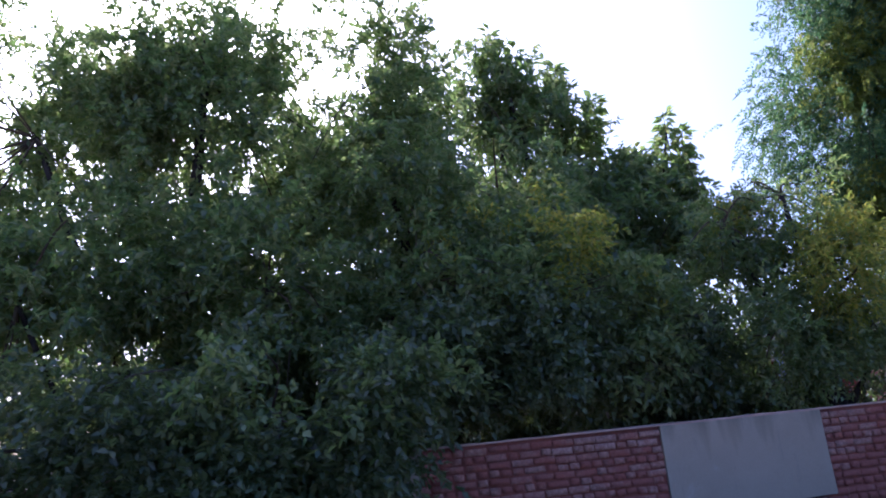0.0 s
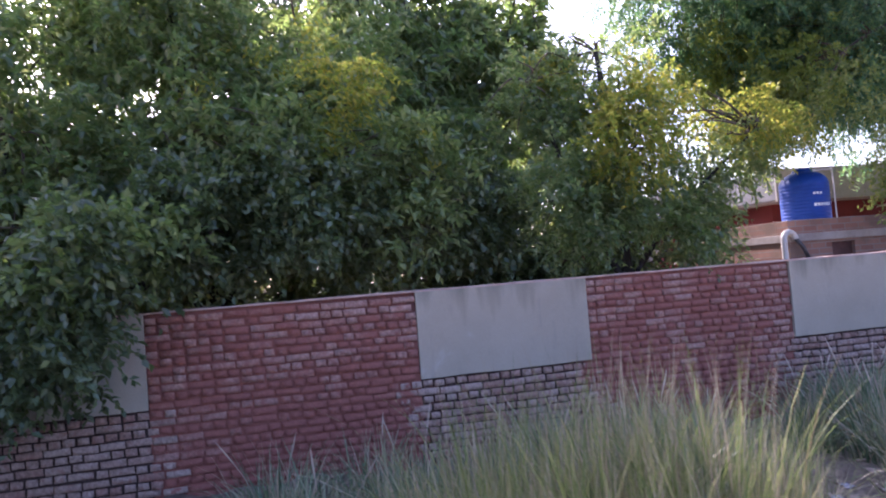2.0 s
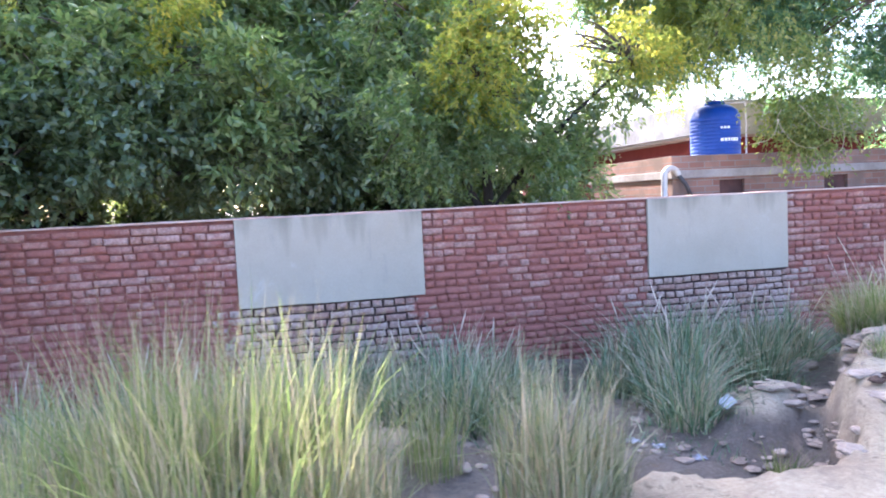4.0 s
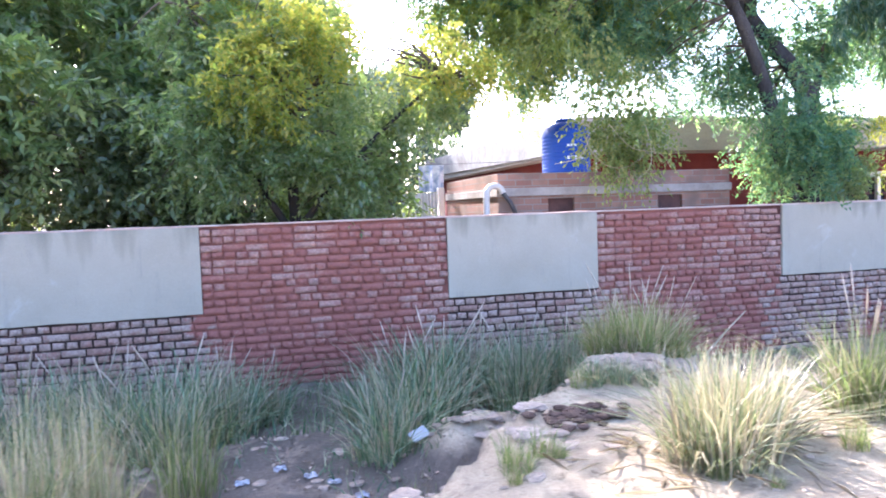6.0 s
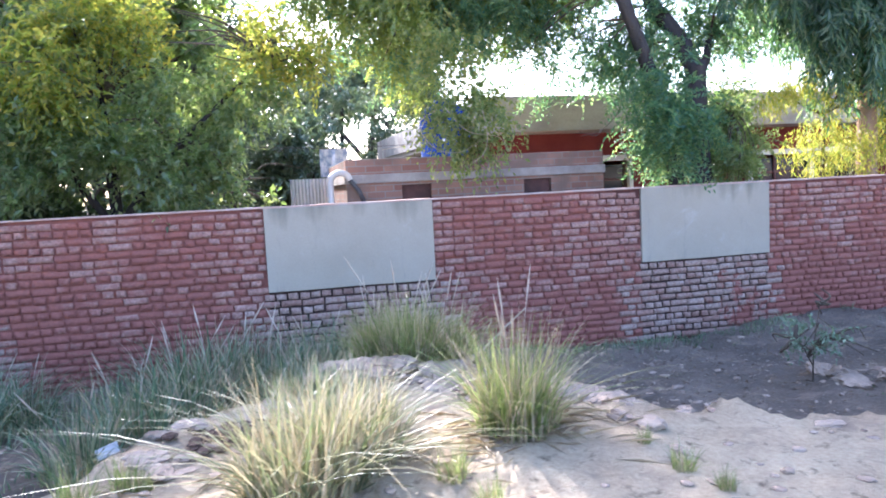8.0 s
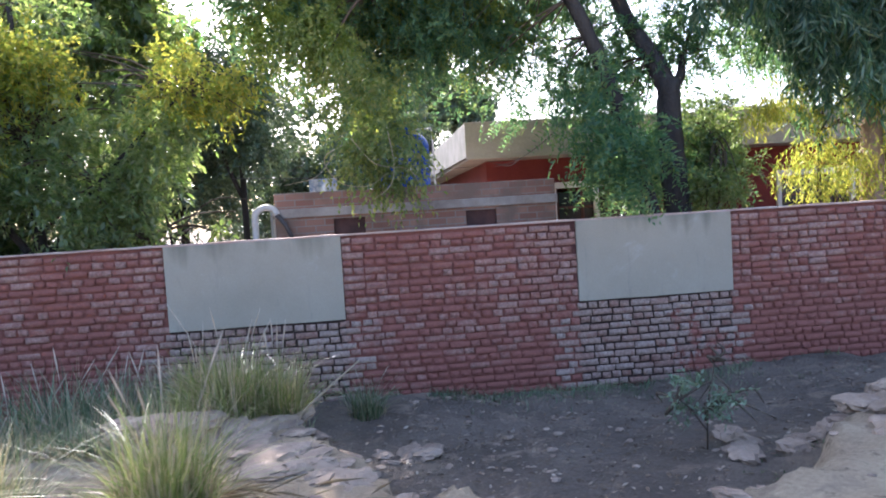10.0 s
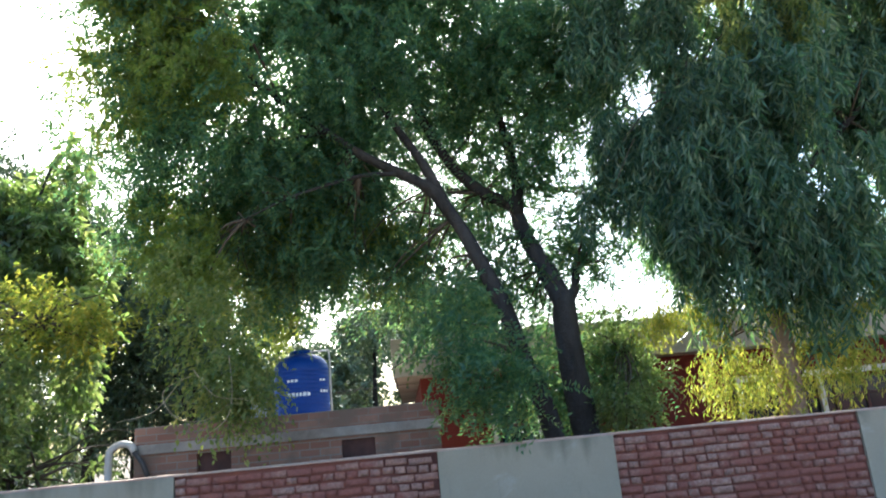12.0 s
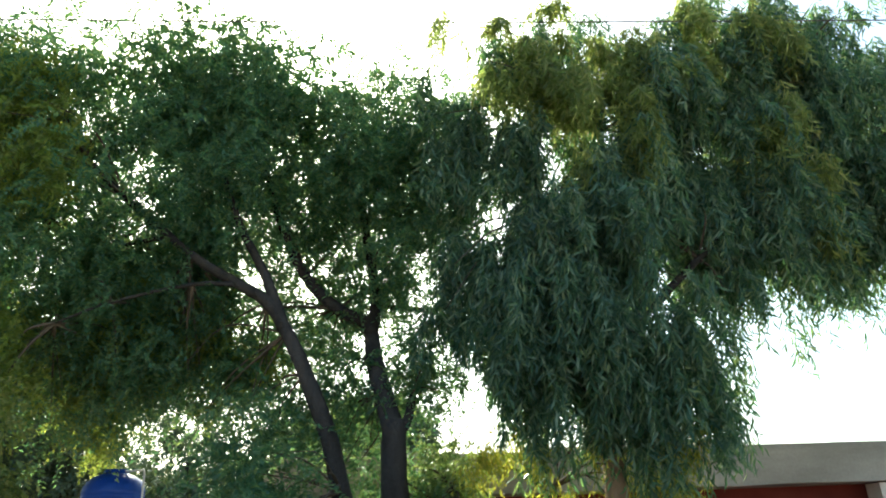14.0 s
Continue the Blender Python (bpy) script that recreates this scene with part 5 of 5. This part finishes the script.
def blades_mesh(name, seed, n, tall, spread, lean, mat, width=0.0075, centre=None, heights=None):
    """Arching grass blades that rise from a tuft."""
    rs = np.random.RandomState(seed)
    if centre is None:
        a, r = rs.uniform(0, 2 * np.pi, n), spread * np.sqrt(rs.uniform(0, 1, n))
        root = np.stack([r * np.cos(a), r * np.sin(a), np.full(n, -0.03)], 1)
        a2 = a + rs.normal(0, 0.9, n)
        out = np.stack([np.cos(a2), np.sin(a2), np.zeros(n)], 1)
        lean_ = lean * (0.12 + r / spread)[:, None] * rs.gamma(2.0, 0.5, (n, 1))
        lean_ = np.minimum(lean_, 1.7)
        h = tall * rs.beta(2.2, 1.6, (n, 1)) * 1.15 + 0.04
    else:
        root = centre
        a = rs.uniform(0, 2 * np.pi, n)
        out = np.stack([np.cos(a), np.sin(a), np.zeros(n)], 1)
        lean_ = lean * rs.uniform(0.1, 1.4, (n, 1))
        h = heights * rs.uniform(0.5, 1.1, (n, 1))
    face = np.stack([-out[:, 1], out[:, 0], np.zeros(n)], 1)
    turn = rs.uniform(-1.2, 1.2, (n, 1))
    face = unit(face * np.cos(turn) + out * np.sin(turn))
    w = width * rs.uniform(0.6, 1.3, (n, 1))
    rows_ = []
    for k in range(5):
        s = k / 4
        p = root + out * lean_ * h * s ** 2 + np.array([0, 0, 1.0]) * h * (s - 0.28 * np.minimum(lean_, 1.3) * s ** 2.4)
        half = face * w * (1 - s ** 1.6) * 0.5
        rows_ += [p] if k == 4 else [p - half, p + half]
    v = np.stack(rows_, 1).reshape(-1, 3)
    b0 = np.arange(n)[:, None] * 9
    f = [b0 + [[2 * k, 2 * k + 1, 2 * k + 3]] for k in range(3)] + [b0 + [[2 * k, 2 * k + 3, 2 * k + 2]] for k in range(3)] + [b0 + [[6, 7, 8]]]
    return mesh_of(name, v, np.concatenate(f), mat)


def plume(seed, tall, lean):
    """A thin stalk with a pale feathery head."""
    rng_ = random.Random(seed)
    a = rng_.uniform(0, 6.28)
    tip = Vector((math.cos(a) * lean, math.sin(a) * lean, tall))
    pts = [(0.05 * math.cos(a), 0.05 * math.sin(a), 0), tip * 0.5 + Vector((0, 0, 0.06)), tip]
    path = smooth_path(pts, 7)
    n = len(path)
    radii = [0.0019 if i < n - 5 else (0.003, 0.006, 0.007, 0.0045, 0.0012)[i - n + 5] for i in range(n)]
    v, f = tube(path, radii, 6)
    return mesh_of("seed_head", v, f, seed_mat, True)


def tussock(name, label, seed, n, tall, spread, lean, mat, plumes=0, width=0.0075):
    ob = thing(name, None, label, "grass tussock", group="grass tussocks")
    part("tuft", blades_mesh("tuft", seed, n, tall, spread, lean, mat, width), ob)
    part("straw", blades_mesh("straw", seed + 90, n // 2, tall * 1.1, spread * 1.1, lean * 0.6, straw_mat, width * 0.55), ob, "dead straw blades")
    for k in range(plumes):
        part("seed_head", plume(seed * 31 + k, tall * random.Random(seed + k).uniform(1.05, 1.4), tall * random.Random(seed + 3 * k).uniform(0.15, 0.7)), ob, "pale feathery seed head")
    return ob


dry = tussock("grass_tussock", "tall dry pale-green grass tussock on the bank", 1, 520, 0.62, 0.28, 0.85, grass_dry, 0, 0.013)
green = tussock("grass_tussock", "bright green grass tussock with straw seed heads", 2, 560, 0.74, 0.25, 0.8, grass_green, 5, 0.012)
shade = tussock("grass_tussock", "blue-green grass tussock in the shade of the wall", 3, 200, 0.72, 0.28, 0.85, grass_shade, 2, 0.018)
pale = tussock("grass_tussock", "tall pale grey-green grass tussock on the ditch edge", 6, 150, 0.86, 0.2, 0.45, grass_dry, 0, 0.012)
tiny = tussock("grass_tussock", "small sparse grass tuft on the sand", 4, 90, 0.22, 0.08, 0.5, grass_green, 0, 0.008)


def put(src, x, y, scale=1.0, turn=0.0, first=False, stretch=1.0):
    m = Matrix.Translation((x, y, ground_z(x, y))) @ Matrix.Rotation(radians(turn), 4, "Z")
    ob = src if first else copy_thing(src, m)
    ob.matrix_basis = m @ Matrix.Diagonal((scale, scale, scale * stretch, 1))
    return ob


stalk = tussock("grass_tussock", "tall upright yellow-green grass with dry stalks", 5, 165, 1.1, 0.26, 0.36, grass_green, 0, 0.011)
put(stalk, 3.4, -4.65, 1.0, 15, True)
for x, y, a, k in ((3.05, -4.5, 80, 1.0), (2.65, -4.35, 140, 1.0), (3.75, -4.4, 200, 0.95), (2.2, -4.4, 260, 0.8), (2.9, -3.95, 320, 1.1), (3.45, -3.95, 50, 1.1), (2.3, -3.8, 110, 0.95), (1.75, -4.3, 170, 0.65), (1.3, -4.1, 20, 0.6), (3.95, -3.9, 230, 0.8), (1.7, -3.7, 290, 0.75), (2.8, -3.4, 340, 1.1), (3.5, -3.3, 70, 1.0), (3.2, -4.2, 25, 1.05), (2.5, -4.0, 300, 1.0), (3.6, -4.1, 155, 1.05), (4.5, -3.2, 245, 0.7), (5.2, -2.9, 35, 0.7)):
    put(stalk, x, y, k, a)
put(dry, 7.96, -4.70, 0.98, 20, True)
put(green, 9.06, -4.5, 0.79, 80, True)
put(green, 8.9, -2.25, 0.92, 200)
put(green, 9.22, -2.15, 0.85, 310)
put(green, 8.65, -2.2, 0.65, 120)
put(tiny, 8.62, -4.88, 0.85, 40, True)
put(dry, 8.22, -4.55, 0.8, 140)
put(pale, 4.72, -4.5, 0.9, 10, True)
for x, y, s, a in ((4.92, -4.42, 0.85, 70), (4.8, -4.72, 0.7, 130), (3.95, -4.6, 0.75, 190), (5.08, -4.5, 0.6, 250), (3.2, -4.85, 0.75, 310), (2.6, -4.7, 0.8, 30), (3.7, -4.75, 0.7, 100), (3.4, -4.25, 0.9, 160), (2.9, -4.3, 0.9, 220)):
    put(pale, x, y, s, a)
rng = random.Random(8)
first = True
for x, y, s in ((3.3, -1.9, 1.0), (3.8, -1.5, 1.1), (4.3, -1.3, 1.0), (4.6, -1.75, 1.05), (5.0, -1.35, 1.1), (5.35, -1.6, 1.0), (4.95, -2.15, 1.0), (5.7, -1.2, 0.8), (6.75, -2.3, 1.0), (7.1, -1.9, 1.05), (7.3, -1.4, 1.15), (7.0, -1.1, 1.0), (7.7, -1.2, 1.1), (8.1, -1.5, 1.05), (8.3, -1.0, 1.0), (8.6, -1.4, 1.0), (6.55, -2.85, 0.8),
                (7.5, -0.8, 0.9), (8.0, -0.7, 0.85), (4.1, -1.0, 0.9), (5.3, -0.8, 0.8), (6.6, -1.5, 0.8), (2.4, -1.6, 1.0), (1.6, -1.8, 1.0), (3.6, -2.3, 1.0), (2.6, -2.2, 1.1), (1.9, -2.6, 1.0), (2.9, -2.8, 1.0), (7.9, -1.9, 0.85), (9.0, -0.9, 0.8), (9.9, -0.8, 0.6)):
    put(shade, x, y, s, rng.uniform(0, 360), first)
    first = False
for _ in range(16):
    put(tiny, rng.uniform(6.8, 13.5), rng.uniform(-5.6, -4.3), rng.uniform(0.3, 0.7), rng.uniform(0, 360))

# short loose grass, in one sheet of blades
rs = np.random.RandomState(5)
n = 3200
px, py = rs.uniform(1.0, 9.4, n), -0.15 - 3.3 * rs.beta(1.2, 1.6, n)
keep = (fbm(px, py, 3, 1.1) > -0.02) & (py > np.interp(px, BANK_X, BANK_Y) + 0.3)
px, py = px[keep], py[keep]
qx, qy = np.concatenate([rs.uniform(10.8, 13.5, 1500), rs.uniform(4.6, 7.0, 900)]), np.concatenate([rs.uniform(-4.9, -3.0, 1500), rs.uniform(-4.0, -2.2, 900)])
near = fbm(qx, qy, 3, 0.9) > 0.06
px, py = np.concatenate([px, qx[near]]), np.concatenate([py, qy[near]])
hh = np.where(px > 9.5, 0.05, np.where((py < -2.2) & (px > 4.6), 0.14, 0.26))[:, None]
root = np.stack([px, py, height(px, py) - 0.02], 1)
tagged(thing("short_grass", blades_mesh("short_grass", 6, len(px), 0.3, 0.3, 0.9, grass_shade, 0.013, root, hh), "loose blue-green grass in the ditch", "grass"), kind="stuff")


n = 5200
lx, ly = np.concatenate([rs.uniform(10.0, 15.5, n // 2), rs.uniform(1.0, 10.0, n // 2)]), rs.uniform(-3.4, -0.05, n)
lp = np.stack([lx, ly, height(lx, ly) + 0.006], 1)
la = rs.uniform(0, 2 * np.pi, n)
lw = np.stack([np.cos(la), np.sin(la), rs.uniform(-0.1, 0.35, n)], 1)
ll = rs.uniform(0.025, 0.065, n)
v, f = leaves(lp, unit(lw), unit(rs.normal(size=(n, 3)) * 0.3 + [0, 0, 1]), ll, ll * 0.4)
tagged(thing("leaf_litter", mesh_of("leaf_litter", v, f, leaf_litter_mat), "dry brown fallen leaves scattered in the ditch", "leaf litter"), kind="stuff")
n = 2600
wx, wy = rs.uniform(9.6, 15.5, n), -0.04 - rs.gamma(1.6, 0.16, n)
ok = fbm(wx, wy, 3, 1.6) > -0.03
wx, wy = wx[ok], wy[ok]
root = np.stack([wx, wy, height(wx, wy) - 0.02], 1)
tagged(thing("wall_weeds", blades_mesh("wall_weeds", 16, len(wx), 0.2, 0.2, 1.0, grass_shade, 0.007, root, np.full((len(wx), 1), 0.15)), "low dark weeds along the foot of the wall", "weeds"), kind="stuff")


def clod(name, seed, mat, flat=0.6):
    bm = bmesh.new()
    bmesh.ops.create_icosphere(bm, subdivisions=3, radius=0.5)
    off = Vector((seed * 7.3, seed * 3.1, seed * 1.7))
    for v in bm.verts:
        p = v.co.normalized()
        cell = noise.voronoi(p * 1.6 + off)[0][0]
        v.co = p * (0.36 + 0.30 * cell + 0.10 * noise.noise(p * 4 + off))
        v.co.z *= flat
    me = bpy.data.meshes.new(name)
    bm.to_mesh(me)
    bm.free()
    me.materials.append(mat)
    return me


CLODS = [clod("clod", i + 1, stone_mat, 0.35 + 0.1 * (i % 3)) for i in range(6)]


def crumbs(name, label, category, places, shapes, mat):
    """Lumps too small to count, as one sheet."""
    V_, F_, k_ = [], [], 0
    for x_, y_, s_ in places:
        me = shapes[rng.randrange(6)]
        co = np.empty(len(me.vertices) * 3)
        me.vertices.foreach_get("co", co)
        tri_ = np.empty(len(me.polygons) * 3, dtype=int)
        me.polygons.foreach_get("vertices", tri_)
        a_ = rng.uniform(0, 6.28)
        co = co.reshape(-1, 3) * (s_ * rng.uniform(0.9, 1.6), s_, s_ * rng.uniform(0.6, 1.0))
        co = np.stack([co[:, 0] * math.cos(a_) - co[:, 1] * math.sin(a_), co[:, 0] * math.sin(a_) + co[:, 1] * math.cos(a_), co[:, 2]], 1)
        V_.append(co + (x_, y_, ground_z(x_, y_) + 0.05 * s_))
        F_.append(tri_.reshape(-1, 3) + k_)
        k_ += len(co)
    return thing(name, mesh_of(name, np.concatenate(V_), np.concatenate(F_), mat), label, category, kind="stuff")


def clod_at(x, y, s, label="dry crumbled clod of earth on the bank"):
    ob = thing("clod", CLODS[rng.randrange(6)], label, "clod", group="clods of earth")
    ob.matrix_basis = Matrix.Translation((x, y, ground_z(x, y) + 0.05 * s)) @ Matrix.Rotation(rng.uniform(0, 6.28), 4, "Z") @ Matrix.Rotation(rng.uniform(-0.3, 0.3), 4, "X") @ Matrix.Diagonal((s * rng.uniform(0.9, 1.7), s, s * rng.uniform(0.6, 1.0), 1))


for _ in range(34):
    clod_at(rng.gauss(9.25, 0.45), rng.gauss(-2.35, 0.35), rng.uniform(0.10, 0.30))
for _ in range(20):
    clod_at(rng.gauss(9.75, 0.3), rng.gauss(-3.9, 0.25), rng.uniform(0.06, 0.2))
for _ in range(36):
    clod_at(rng.gauss(8.45, 0.24), rng.gauss(-2.85, 0.16), rng.uniform(0.07, 0.24), "flat crusted slab of grey earth")
for _ in range(70):
    clod_at(rng.gauss(13.8, 0.6), rng.gauss(-3.25, 0.4), rng.uniform(0.07, 0.3), "flat crusted slab of grey earth")
for _ in range(46):
    x = rng.uniform(6.3, 13.5)
    clod_at(x, float(np.interp(x, BANK_X, BANK_Y)) + rng.gauss(0, 0.16), rng.uniform(0.03, 0.13))
crumbs("pebbles", "small pebbles strewn over the pale sand", "pebbles", [(rng.uniform(6.8, 13.5), rng.uniform(-5.8, -4.2), rng.uniform(0.015, 0.07)) for _ in range(140)], CLODS, stone_mat)
crumbs("soil_crumbs", "small dusty crumbs of soil in the ditch", "soil", [(rng.uniform(4.6, 7.3), rng.uniform(-3.9, -2.1), rng.uniform(0.02, 0.11)) for _ in range(90)]
       + [(rng.gauss(7.3, 0.3), rng.gauss(-2.95, 0.14), rng.uniform(0.03, 0.12)) for _ in range(30)] + [(rng.uniform(9.8, 13.5), rng.uniform(-4.0, -0.4), rng.uniform(0.015, 0.08)) for _ in range(120)], CLODS, stone_mat)
for _ in range(40):
    k = rng.uniform(0, 1)
    clod_at(8.75 + 1.0 * k + rng.gauss(0, 0.16), -2.4 - 1.9 * k + rng.gauss(0, 0.2), rng.uniform(0.10, 0.28), "flat brown crust of broken earth on the bank edge")
for _ in range(14):
    clod_at(rng.gauss(7.2, 0.3), rng.gauss(-4.0, 0.22), rng.uniform(0.05, 0.16))
rs = np.random.RandomState(77)
n = 420
cx = np.concatenate([rs.normal(9.15, 0.28, n // 2), rs.normal(8.05, 0.42, n - n // 2)])
cy = np.concatenate([rs.normal(-4.45, 0.2, n // 2), rs.normal(-4.6, 0.25, n - n // 2)])
la = rs.uniform(0, 2 * np.pi, n)
ll = rs.uniform(0.10, 0.32, n)
v, f = leaves(np.stack([cx, cy, height(cx, cy) + 0.012], 1), unit(np.stack([np.cos(la), np.sin(la), rs.uniform(0, 0.25, n)], 1)), unit(rs.normal(size=(n, 3)) * 0.3 + [0, 0, 1]), ll, ll * 0.0 + 0.006)
tagged(thing("fallen_straw", mesh_of("fallen_straw", v, f, straw_mat), "fallen dry straw lying round the grass tussocks", "straw"), kind="stuff")
dung = thing("dung_heap", None, "crumbled dark dung heap on the sand", "dung heap")
dm = [clod("dung_lump", i + 20, dung_mat, 0.6) for i in range(4)]
for _ in range(70):
    x, y, s = rng.gauss(7.58, 0.15), rng.gauss(-3.8, 0.09), rng.uniform(0.03, 0.085)
    ob = part("lump", dm[rng.randrange(4)], dung)
    ob.matrix_basis = Matrix.Translation((x, y, ground_z(x, y) + 0.02)) @ Matrix.Rotation(rng.uniform(0, 6), 4, "Z") @ Matrix.Diagonal((s * rng.uniform(0.8, 1.6), s, s * 0.7, 1))
bm = box_bm(-0.07, 0.07, -0.045, 0.045, 0, 0.012, 0.003)
paper = thing("paper_scrap", None, "small white scrap of packaging in the grass", "litter")
part("sheet", bm, paper, "", paper_mat)
paper.matrix_basis = Matrix.Translation((6.76, -3.0, ground_z(6.76, -3.0) + 0.09)) @ Matrix.Rotation(radians(35), 4, "X") @ Matrix.Rotation(radians(25), 4, "Z")
for x, y in ((6.0, -3.0), (6.15, -3.1), (5.8, -2.8), (6.3, -3.35), (5.55, -2.95)):
    bm = bmesh.new()
    bmesh.ops.create_grid(bm, x_segments=6, y_segments=5, size=0.045)
    for v in bm.verts:
        v.co.z = 0.012 + 0.022 * noise.noise(v.co * 30 + Vector((x * 9, y, 0)))
    bmesh.ops.solidify(bm, geom=bm.faces[:], thickness=0.002)
    bag = thing("plastic_bag", None, "crumpled grey plastic bag scrap in the ditch", "litter", group="plastic litter")
    part("film", bm, bag, "", litter_mat)
    bag.location = (x, y, ground_z(x, y))

# dry creeper over the outbuilding, and a stick in the grass
def twig_thing(name, label, category, paths, mat, r):
    ob = thing(name, None, label, category)
    for k, pts in enumerate(paths):
        path = smooth_path(pts, 5)
        v, f = tube(path, [r * (1 - 0.6 * i / (len(path) - 1)) for i in range(len(path))], 6, 0.15, random.Random(k))
        part("stem", mesh_of("stem", v, f, mat, True), ob)
    return ob


twig_thing("dry_creeper", "pale dry creeper stems hanging over the outbuilding parapet", "creeper",
           [[(9.9, 0.3, 2.9), (9.6, 0.0, 2.7), (9.75, -0.1, 2.42), (10.05, -0.1, 2.36), (10.3, -0.15, 2.5)], [(10.3, -0.1, 3.0), (10.35, -0.2, 2.6), (10.3, -0.25, 2.35), (10.1, -0.3, 2.2)],
            [(9.9, 0.0, 2.9), (10.15, -0.1, 2.6), (10.5, -0.15, 2.52), (10.62, -0.2, 2.34)], [(9.7, 0.1, 2.75), (9.5, 0.0, 2.5), (9.15, -0.05, 2.42)]], straw_mat, 0.0055)
twig_thing("dry_twig", "short pale broken twig hanging among the leaves", "twig", [[(12.55, 0.75, 3.2), (12.2, 0.1, 2.85), (11.7, -0.4, 2.55), (11.4, -0.45, 2.47)], [(11.7, -0.4, 2.55), (11.55, -0.5, 2.47), (11.35, -0.5, 2.52)]], twig_bark, 0.005)
twig_thing("dry_stick", "long dry straw-coloured stick leaning in the grass", "stick", [[(9.42, -2.5, 0.56), (9.65, -2.46, 0.74), (9.9, -2.44, 0.93)]], straw_mat, 0.012)
for x, y, s in ((8.05, -3.15, 0.34), (8.2, -3.25, 0.3), (7.9, -3.2, 0.28), (8.4, -3.3, 0.26), (7.15, -4.35, 0.3), (6.95, -4.45, 0.34), (6.6, -3.8, 0.4)):
    put(shade if x > 8 else tiny, x, y, s if x > 8 else s * 3, x * 90)

# low leafy weed at the ditch's edge
b = [(12.5, -2.65, 0.50, 0.26, 0.22, 0.2, 50), (12.68, -2.6, 0.74, 0.08, 0.08, 0.18, 12), (12.85, -2.8, 0.36, 0.32, 0.22, 0.12, 34), (12.3, -2.7, 0.42, 0.16, 0.16, 0.12, 16)]
tree("leafy_weed", "dusty green leafy weed at the ditch edge", [([(12.55, -2.65, 0.0), (12.57, -2.65, 0.4), (12.66, -2.62, 0.74)], 0.008, 0.003), ([(12.55, -2.65, 0.2), (12.4, -2.7, 0.4), (12.3, -2.72, 0.48)], 0.006, 0.003)], twig_bark,
     [(spray_crown("crown", 71, b, weed_leaf, per=7, leaf=(0.035, 0.06), aspect=0.5, twig=0.12), "small dusty leaves")], b, 72, per=4, category="weed")

for kind_, n, raw, x, y, z, size in singles:
    ob = part("brick", OWN[kind_, n, raw], wall)
    ob.location, ob.scale = (x, y, z), (size, 1, 1)
